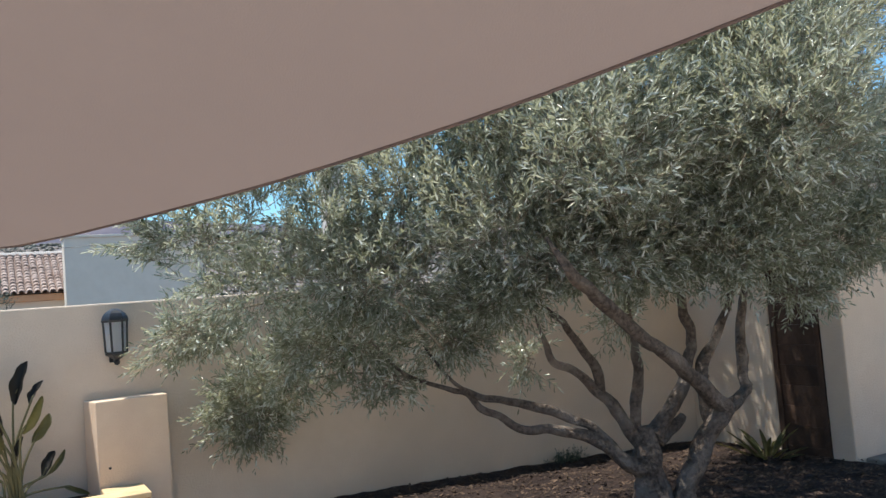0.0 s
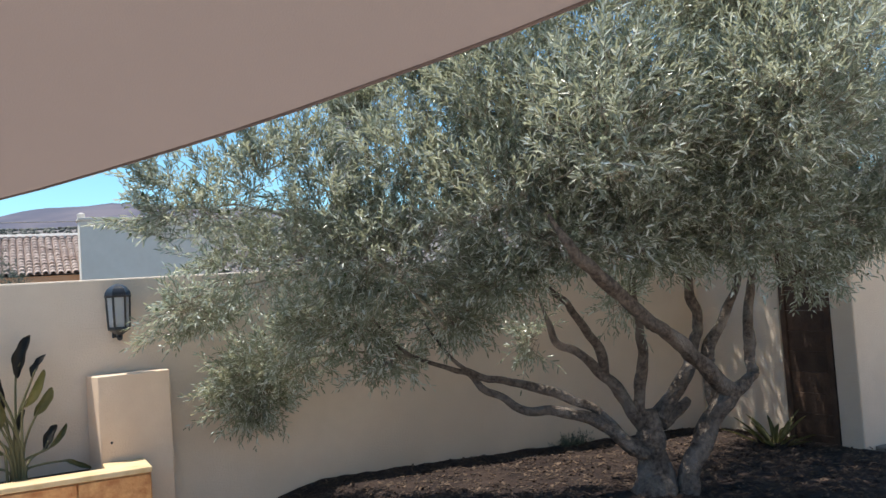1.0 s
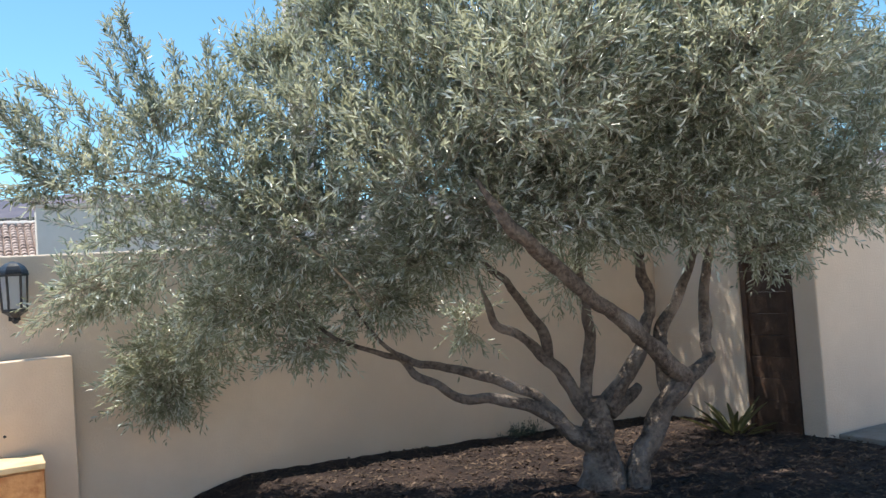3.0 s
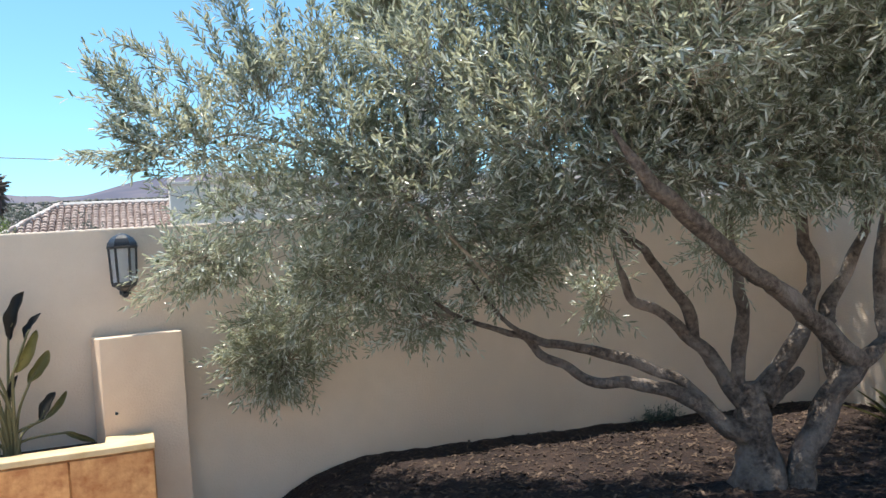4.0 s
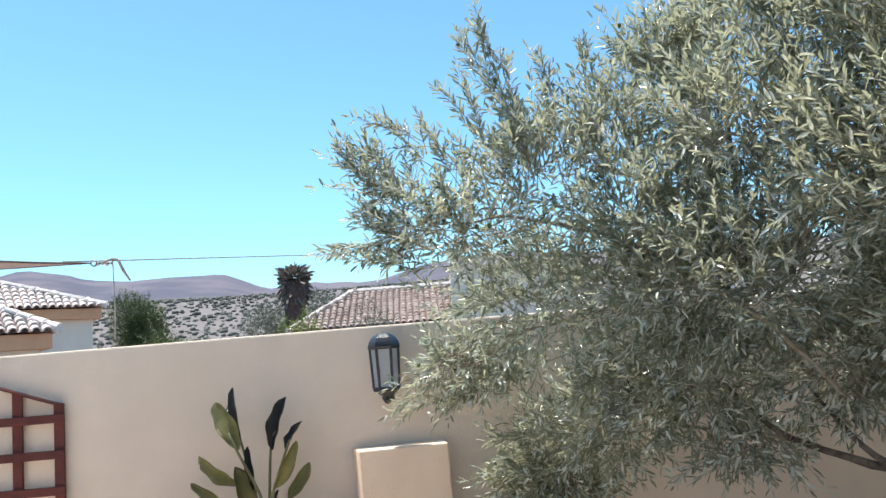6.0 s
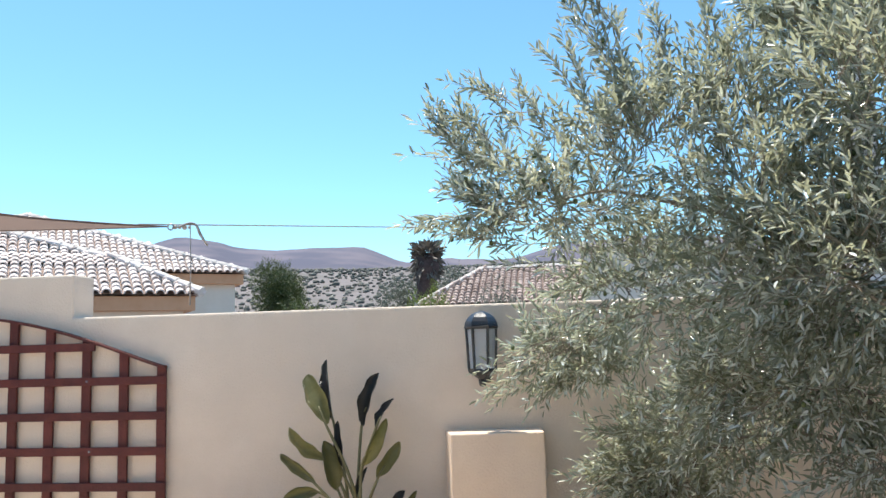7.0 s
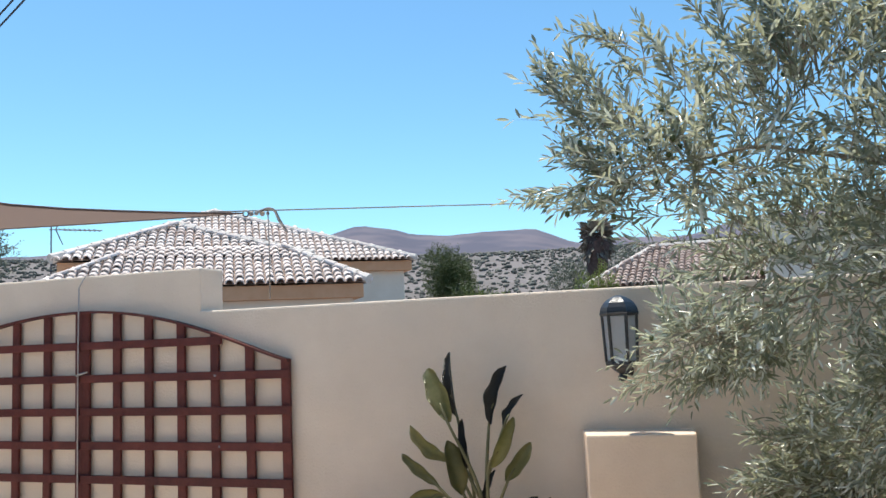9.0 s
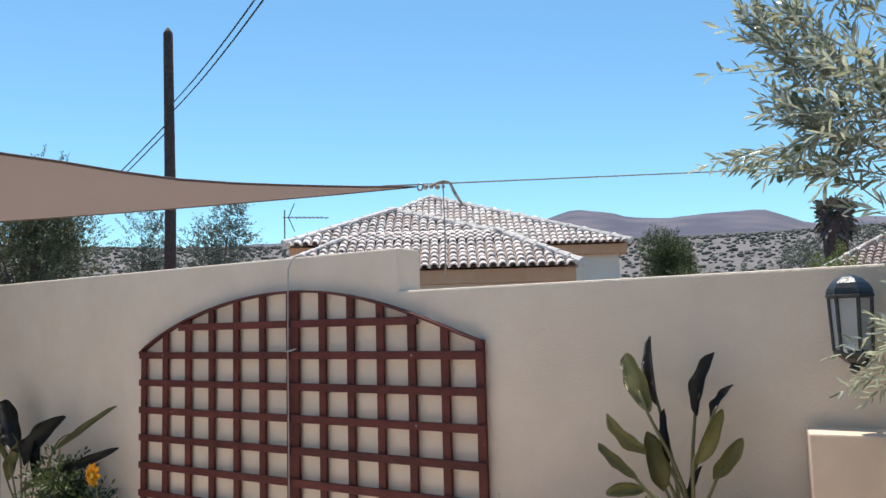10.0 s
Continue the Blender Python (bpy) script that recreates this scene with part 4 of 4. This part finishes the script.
def build_palm():
    t = empty("palm", (-6.15, 40.0, 1.2))
    tagged(t, "dead palm with a ragged brown crown beyond the wall", "palm")
    v, f = tube([(0, 0, -0.8), (0.12, 0, 1.6), (0.02, 0, 3.2), (0.08, 0, 4.6), (0.05, 0, 5.3)], [0.60, 0.52, 0.46, 0.62, 0.72], 12, 0.7)
    mesh_ob("trunk", v, f, POLE, t, smooth=True)
    n = 190
    d = unit(n)
    d[:, 2] = d[:, 2] * 0.75 + 0.12
    s = np.array([0.05, 0, 5.35]) + d * rng.uniform(0.1, 0.6, n)[:, None]
    leaf_mesh("crown", s, d, unit(n), rng.uniform(0.3, 0.75, n), rng.uniform(0.12, 0.30, n), DRYPALM, t)["kind"] = "stuff"
    # old fronds hanging in a skirt under the crown
    n = 150
    a = rng.uniform(0, 2 * math.pi, n)
    s = np.stack([0.05 + 0.5 * np.cos(a), 0.5 * np.sin(a), rng.uniform(4.3, 5.2, n)], 1)
    d = np.stack([0.5 * np.cos(a), 0.5 * np.sin(a), np.full(n, -0.9)], 1) + rng.normal(size=(n, 3)) * 0.3
    leaf_mesh("dead_frond", s, d, unit(n), rng.uniform(0.4, 0.9, n), rng.uniform(0.08, 0.2, n), DRYPALM, t, "hanging dry brown fronds")["kind"] = "stuff"


build_palm()


def build_agave():
    t = empty("agave", (4.45, -0.98, 0.16))
    tagged(t, "dusty spiky agave in the shade by the gate", "plant")
    rnd = random.Random(9)
    for k in range(16):
        a = 2.4 * k
        e = rnd.uniform(0.5, 1.35)
        ln = rnd.uniform(0.28, 0.42)
        tip = Vector((math.cos(a) * math.cos(e), math.sin(a) * math.cos(e), math.sin(e))) * ln
        part("leaf", paddle_bm((tip * 0.05), tip, 0.035, (-math.cos(a) * math.sin(e), -math.sin(a) * math.sin(e), math.cos(e))), PADDLE, t, smooth=True)


build_agave()


def build_flower(at, size, material, label):
    t = empty("flower", at)
    tagged(t, label, "flower")
    for k in range(9):
        a = 2 * math.pi * k / 9
        part("petal", paddle_bm((0, 0, 0), (math.cos(a) * size, -0.012, math.sin(a) * size), size * 0.55, (0, -1, 0)), material, t)
    part("eye", lathe_bm([(size * 0.25, 0), (size * 0.2, 0.012), (0.002, 0.018)], 10), material, t).matrix_local = pose(0, -0.005, 0, 90, 0, 0)
    v, f = tube([(0, 0.01, 0), (0.02, 0.03, -0.25), (0.0, 0.05, -at[2] + 0.0)], [0.004, 0.005, 0.006], 6)
    mesh_ob("stem", v, f, STALK, t)


build_flower((-4.16, -0.26, 0.73), 0.075, ORANGE, "orange daisy flower on a thin stem")
build_flower((-5.33, -0.26, 1.19), 0.08, YELLOW, "yellow daisy flower on a thin stem")


# ---- shade sail ----
def catenary(a, b, sag_to, n):
    """Curve from a to b, drawn towards sag_to at its middle."""
    a, b, s = Vector(a), Vector(b), Vector(sag_to)
    return [a.lerp(b, u) + s * (4 * u * (1 - u)) for u in [k / n for k in range(n + 1)]]


def build_sail():
    K, C2, C3 = Vector((-0.805, -1.50, 1.942)), Vector((1.7, -7.0, 2.4)), Vector((-6.08, -3.38, 2.22))
    t = empty("shade_sail", K)
    tagged(t, "taupe triangular shade sail tied by its corner with cord", "sail")
    inv = Matrix.Translation(-K)
    n = 26
    rim = [(u, -0.805 - 0.217 * u + 0.158 * u * u, z) for u, z in ((0, 1.942), (0.3, 1.912), (0.7, 1.878), (1.1, 1.868), (1.6, 1.815), (2.1, 1.773), (2.6, 1.789), (2.9, 1.823), (3.2, 1.884))]
    rim = [(x, -1.5 - u, z) for u, x, z in rim] + [(0.72, -5.6, 2.08), tuple(C2)]
    ea = smooth_path(rim, [0] * len(rim), 3)[0]
    n = len(ea) - 1
    eb = catenary(K, C3, (0.12, -0.45, -0.19), n)
    verts, faces = [], []
    for i in range(n + 1):
        m = max(i, 1)
        back = Vector((0.25, 0.45, 0.0)) * (i / n)
        for j in range(m + 1):
            u = j / m
            p = ea[i].lerp(eb[i], u) + (back * 4 * u * (1 - u) if i else Vector())
            verts.append(p)
    idx = [0]
    for i in range(1, n + 2):
        idx.append(idx[-1] + max(i - 1, 1) + 1)
    for i in range(n):
        m0, m1 = max(i, 1), max(i + 1, 1)
        if i == 0:
            faces.append((idx[0], idx[1], idx[1] + 1))
            continue
        for j in range(m0):
            faces.append((idx[i] + j, idx[i + 1] + j, idx[i + 1] + j + 1))
            faces.append((idx[i] + j, idx[i + 1] + j + 1, idx[i] + j + 1))
        faces.append((idx[i] + m0, idx[i + 1] + m0, idx[i + 1] + m1))
    o = mesh_ob("cloth", verts, faces, SAIL, t, smooth=True)
    o.matrix_local = inv
    for e in (ea, eb):
        v, f = tube(e, [0.0022] + [0.003] * n, 6)
        h = mesh_ob("hem", v, f, HEM, t, smooth=True)
        h.matrix_local = inv
    ring, f = tube([(K.x + 0.006 + 0.009 * math.cos(a), K.y + 0.010, K.z + 0.009 * math.sin(a)) for a in [k * math.pi / 6 for k in range(13)]], [0.0025] * 13, 6)
    mesh_ob("corner_ring", ring, f, ALU, t, smooth=True).matrix_local = inv
    for x, y, z, r in ((0.014, 0.024, 0.001, 0.0075), (0.022, 0.038, 0.003, 0.0065), (0.031, 0.054, 0.003, 0.0075), (0.040, 0.068, 0.005, 0.005)):
        bm = bmesh.new()
        bmesh.ops.create_icosphere(bm, subdivisions=2, radius=r)
        k = part("knot", bm, ROPE, t, smooth=True)
        k.matrix_local = Matrix.Translation((x, y, z))
    rope = [K + Vector((-0.05, -0.08, -0.002)), K + Vector((0.6, 1.04, 0.115)), K + Vector((1.2, 2.08, 0.25)), K + Vector((3.3, 5.5, 0.75))]
    v, f = tube(rope, [0.0022] * 4, 6)
    mesh_ob("tie_cord", v, f, ROPE, t, "taut thin cord", smooth=True).matrix_local = inv
    q = K + Vector((0.025, 0.035, 0.004))
    loop = [q, q + Vector((0.02, 0.02, 0.012)), q + Vector((0.035, 0.035, 0.008)), q + Vector((0.045, 0.045, -0.02)), q + Vector((0.062, 0.06, -0.055))]
    pts, rad = smooth_path(loop, [0.004, 0.004, 0.004, 0.005, 0.003], 4)
    v, f = tube(pts, rad, 6)
    mesh_ob("loose_end", v, f, ROPE, t, smooth=True).matrix_local = inv
    v, f = tube([q + Vector((0.022, 0.022, 0.010)), q + Vector((0.025, 0.022, -0.12)), q + Vector((0.022, 0.024, -0.24))], [0.002, 0.002, 0.003], 6)
    mesh_ob("loose_end", v, f, ROPE, t, smooth=True).matrix_local = inv
    v, f = tube([rope[-1] + Vector((0, 0.04, -2.95)), rope[-1] + Vector((0, 0.03, 0.05))], [0.035, 0.035], 10)
    p = mesh_ob("sail_post", v, f, POLE, smooth=True)
    tagged(p, "dark post behind the olive tree holding the sail cord", "post")
    v, f = tube([C2 + Vector((0.05, -0.05, -2.52)), C2 + Vector((0.05, -0.05, 0.1))], [0.04, 0.04], 10)
    tagged(mesh_ob("sail_post", v, f, POLE, smooth=True), "dark post holding a sail corner", "post")
    v, f = tube([C3 + Vector((0.0, 0, 0)), C3 + Vector((-0.025, -0.01, 0))], [0.012, 0.02], 8)
    mesh_ob("wall_hook", v, f, ALU, t).matrix_local = inv


build_sail()


# ---- neighbouring houses ----
def tile_mesh(name, length, width):
    """One barrel tile: a half pipe with thickness, lying along +y."""
    verts, faces = [], []
    k = 6
    for y, r in ((0.0, 0.5 * width), (length, 0.43 * width)):
        for rr in (r, r * 0.72):
            for i in range(k + 1):
                a = math.pi * i / k
                verts.append((rr * math.cos(a), y, rr * 0.95 * math.sin(a)))
    n = k + 1
    for i in range(k):
        faces.append((i, i + 1, 2 * n + i + 1, 2 * n + i))
        faces.append((i, n + i, n + i + 1, i + 1))
    faces += [(0, 2 * n, 3 * n, n), (k, n + k, 3 * n + k, 2 * n + k)]
    return verts, faces


def slope_frames(c0, c1, a0, a1):
    """A roof slope with eave c0-c1 and top edge a0-a1: its tile poses, eave to ridge."""
    c0, c1, a0, a1 = map(Vector, (c0, c1, a0, a1))
    ux = (c1 - c0).normalized()
    up = (a0 - c0) - ux * (a0 - c0).dot(ux)
    h = up.length
    up.normalize()
    nz = ux.cross(up).normalized()
    l0, l1 = (a0 - c0).dot(ux), (a1 - c0).dot(ux)
    width = (c1 - c0).length
    poses = []
    pitch, step = 0.225, 0.27
    for i in range(int(width / pitch)):
        u = (i + 0.5) * pitch
        v = -0.06
        while v < h - 0.05:
            lo, hi = l0 * v / h, width + (l1 - width) * v / h
            if lo - 0.02 <= u <= hi + 0.02:
                p = c0 + ux * u + up * v + nz * (0.045 + 0.012 * random.uniform(-1, 1))
                m = Matrix((( ux.x, up.x, nz.x, p.x), (ux.y, up.y, nz.y, p.y), (ux.z, up.z, nz.z, p.z), (0, 0, 0, 1)))
                poses.append(m @ pose(0, 0, 0, -7.5, 0, random.uniform(-2, 2)))
            v += step
    return poses


TILE_V, TILE_F = tile_mesh("roof_tile", 0.36, 0.205)
TILE_ME = bpy.data.meshes.new("roof_tile")
TILE_ME.from_pydata(TILE_V, [], TILE_F)
TILE_ME.materials.append(TILE)


def add_slope(roof, corners, single, clay):
    c0, c1, a1, a0 = corners
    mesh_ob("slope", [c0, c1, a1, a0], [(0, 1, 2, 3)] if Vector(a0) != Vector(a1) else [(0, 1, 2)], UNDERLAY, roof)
    poses = slope_frames(c0, c1, a0, a1)
    if single:
        for m in poses:
            o = new("roof_tile", TILE_ME)
            o.parent = roof
            o.matrix_local = m
    else:
        verts, faces = [], []
        tv = [Vector(q) for q in TILE_V]
        for m in poses:
            k = len(verts)
            verts += [m @ q for q in tv]
            faces += [tuple(k + i for i in q) for q in TILE_F]
        mesh_ob("roof_tiles", verts, faces, clay, roof)["kind"] = "stuff"


def ridge_caps(roof, a, b):
    a, b = Vector(a), Vector(b)
    n = max(2, int((b - a).length / 0.36))
    for k in range(n):
        p, q = a.lerp(b, k / n), a.lerp(b, (k + 1.08) / n)
        v, f = tube([p + Vector((0, 0, 0.05)), q + Vector((0, 0, 0.05))], [0.125, 0.105], 8)
        mesh_ob("ridge_tile", v, f, RIDGE, roof)


VIEW = pose(0.467, -3.249, 0, 0, 0, 34.1)


def hip_house(name, label, x0, x1, y0, y1, eave, top, single=False, fascia=0.36, base=-0.6, inset=0.35, lay=None, clay=None, caps="ABCD"):
    """A rendered block with a hipped tile roof; top: (x0, x1, y, z) of its ridge; lay: the pose of its plan."""
    t = empty(name)
    t.matrix_basis = (lay or Matrix()) @ Matrix.Translation(((x0 + x1) / 2, (y0 + y1) / 2, base))
    tagged(t, label, "house")
    inv = Matrix.Translation((-(x0 + x1) / 2, -(y0 + y1) / 2, -base))
    o = part("wall", box_bm(x0 + inset, x1 - inset, y0 + inset, y1 - inset, base, eave - fascia, 0.01), WHITE, t)
    o.matrix_local = inv
    o = part("fascia", box_bm(x0 + 0.12, x1 - 0.12, y0 + 0.12, y1 - 0.12, eave - fascia, eave - 0.03, 0.015), FASCIA, t, "terracotta painted eaves band")
    o.matrix_local = inv
    r = empty("roof")
    r.parent = t
    r.matrix_local = inv
    rx0, rx1, ry, rz = top
    A, B, C, D = (x0, y0, eave), (x1, y0, eave), (x1, y1, eave), (x0, y1, eave)
    R0, R1 = (rx0, ry, rz), (rx1, ry, rz)
    clay = clay or TILE_J
    add_slope(r, (A, B, R1, R0), single, clay)
    add_slope(r, (B, C, R1, R1), False, clay)
    add_slope(r, (D, A, R0, R0), False, clay)
    mesh_ob("slope", [C, D, R0, R1], [(0, 1, 2, 3)] if rx0 != rx1 else [(0, 1, 2)], TILE_J, r)
    for k, p, q in (("A", A, R0), ("B", B, R1), ("C", C, R1), ("D", D, R0)):
        if k in caps:
            ridge_caps(r, p, q)
    if rx0 != rx1 and "A" in caps:
        ridge_caps(r, R0, R1)
    return t


hip_house("house", "white villa wing with terracotta eaves and a pale clay tile roof", -4.2, 3.13, 18.9, 23.2, 2.88, (-2.2, 1.3, 21.05, 3.90), True, lay=VIEW, caps="BC")
hip_house("house", "white villa block with a hipped pale clay tile roof", -4.05, 2.0, 20.55, 25.4, 3.64, (-1.42, -1.42, 23.0, 4.76), lay=VIEW)
hip_house("house", "white villa rear block with a hipped pale clay tile roof", -4.6, 6.1, 26.9, 34.0, 4.14, (-0.5, -0.5, 30.4, 6.26), lay=VIEW)
hip_house("house", "neighbouring house with a low faded tile roof", -4.15, 5.0, 24.0, 31.0, 2.90, (-2.13, 3.0, 27.3, 4.36), fascia=0.25, clay=TILE_OLD)


def build_white_block():
    t = empty("white_building", (5.4, 23.5, -0.6))
    tagged(t, "plain white flat-roofed building behind the olive tree", "building")
    part("wall", box_bm(-3.99, 0.2, -1.0, -0.2, 0.0, 5.08, 0.02), WHITE, t)
    part("parapet", box_bm(-4.03, 0.25, -1.05, -0.15, 5.08, 5.16, 0.01), WHITE, t)
    b = part("finial", lathe_bm([(0.12, 0), (0.12, 0.15), (0.03, 0.2)], 10), RIDGE, t)
    b.matrix_local = Matrix.Translation((-3.9, -0.6, 5.16))


build_white_block()


def build_chimney():
    t = part("chimney", box_bm(-0.14, 0.14, -0.14, 0.14, -0.5, 0.10, 0.03), WHITE, None)
    t.matrix_basis = VIEW @ Matrix.Translation((2.55, 29.6, 5.38))
    tagged(t, "small white rendered chimney on the rear roof", "chimney")
    part("cap", box_bm(-0.19, 0.19, -0.19, 0.19, 0.104, 0.15, 0.01), TILE_J, t)


build_chimney()


def build_street_pole():
    t = empty("street_pole", (5.45, 10.0, -0.4))
    tagged(t, "pale concrete street pole with a dark conduit", "pole")
    part("shaft", box_bm(-0.22, 0.22, -0.16, 0.16, -0.2, 9.0, 0.03), RIDGE, t)
    v, f = tube([(0.52, 0, -0.2), (0.52, 0, 9.0)], [0.05, 0.05], 8)
    mesh_ob("conduit", v, f, CABLE, t)


build_street_pole()


def build_antenna():
    t = empty("antenna")
    t.matrix_basis = VIEW @ Matrix.Translation((-4.3, 22.0, 3.15))
    tagged(t, "thin aluminium television aerial on the roof", "antenna")
    v, f = tube([(0, 0, -0.3), (0, 0, 1.62)], [0.018, 0.018], 6)
    mesh_ob("mast", v, f, AERIAL, t)
    v, f = tube([(-0.05, 0, 1.42), (1.15, 0.25, 1.42)], [0.014, 0.014], 6)
    mesh_ob("boom", v, f, AERIAL, t)
    for k in range(8):
        x = 0.25 + 0.11 * k
        v, f = tube([(x - 0.05, 0.2 * x - 0.22, 1.42), (x + 0.05, 0.2 * x + 0.22, 1.42)], [0.008, 0.008], 5)
        mesh_ob("element", v, f, AERIAL, t)
    for s in (-1, 1):
        v, f = tube([(0.1, 0.02, 1.42), (0.33 * 0.8, 0.02, 1.42 + s * 0.38)], [0.015, 0.012], 5)
        mesh_ob("reflector", v, f, AERIAL, t)


build_antenna()


def build_pole():
    t = empty("utility_pole", (-32.6, 22.0, -0.4))
    tagged(t, "dark wooden utility pole with two sagging cables", "utility pole")
    v, f = tube([(0, 0, -0.3), (0, 0, 8.0), (-0.25, 0, 16.7), (-0.26, 0, 17.0)], [0.30, 0.27, 0.23, 0.06], 12, 0.06)
    mesh_ob("shaft", v, f, POLE, t, smooth=True)
    for k in range(2):
        a, b = Vector((0.1, -0.2, 12.9 - 0.40 * k)), Vector((20.0, -11.8, 11.0 - 0.32 * k))
        pts = [a.lerp(b, i / 20) + Vector((0, 0, -0.25 * 4 * (i / 20) * (1 - i / 20))) for i in range(21)]
        v, f = tube(pts, [0.026] * 21, 6)
        mesh_ob("cable", v, f, CABLE, t, smooth=True)
        a, b = Vector((-0.1, 0.2, 12.5 - 0.40 * k)), Vector((-30, 10.8, 9.4 - 0.35 * k))
        pts = [a.lerp(b, i / 20) + Vector((0, 0, -0.3 * 4 * (i / 20) * (1 - i / 20))) for i in range(21)]
        v, f = tube(pts, [0.034] * 21, 6)
        mesh_ob("cable", v, f, CABLE, t, smooth=True)


build_pole()


def build_scrub():
    """Low dark bushes dotted over the hillside."""
    g = np.random.default_rng(21)
    n = 21000
    az = g.uniform(radians(-75), radians(25), n)
    r = 62 + 300 * g.random(n) ** 0.75
    x, y = r * np.sin(az), r * np.cos(az)
    z = np.array([hill(a, b) for a, b in zip(x, y)])
    s = g.uniform(0.22, 0.68, n) * (0.7 + r / 500)
    bm = bmesh.new()
    bmesh.ops.create_icosphere(bm, subdivisions=1, radius=1.0)
    bv = np.array([v.co[:] for v in bm.verts])
    bf = np.array([[v.index for v in f.verts] for f in bm.faces])
    bm.free()
    V = bv[None] * (1 + 0.22 * g.normal(size=(n, len(bv), 1))) * s[:, None, None] * np.array([1, 1, 0.7])
    V = V + np.stack([x, y, z + 0.25 * s], 1)[:, None]
    F = bf[None] + (np.arange(n) * len(bv))[:, None, None]
    o = mesh_ob("scrub", V.reshape(-1, 3).tolist(), F.reshape(-1, 3).tolist(), HEATH, smooth=True)
    tagged(o, "sparse dark scrub bushes on the dry hillside", "scrub", kind="stuff")


build_scrub()


# leafy tuft added in place of a grey blotch low on the wall
leafy("weed", (3.32, -0.07, 0.20), (0.20, 0.05, 0.13), 90, 0.022, GREYGREEN, "low grey-green tuft added over a blotch at the wall foot", 0.0, "weed", 6, seed=31)


def build_nails():
    """Small pale screw heads holding the lattice to the wall."""
    head = None
    for k, (x, z) in enumerate(((-3.79, 1.436), (-3.71, 1.103), (-1.91, 1.436), (-1.89, 1.103))):
        bm = lathe_bm([(0.004, 0.0), (0.006, 0.002), (0.003, 0.005)], 8)
        o = part("screw", bm, ALU, None)
        o.matrix_basis = pose(x, -0.050, z, 90, 0, 0)
        tagged(o, "small pale screw head in the red lattice", "screw", "lattice screws")


build_nails()
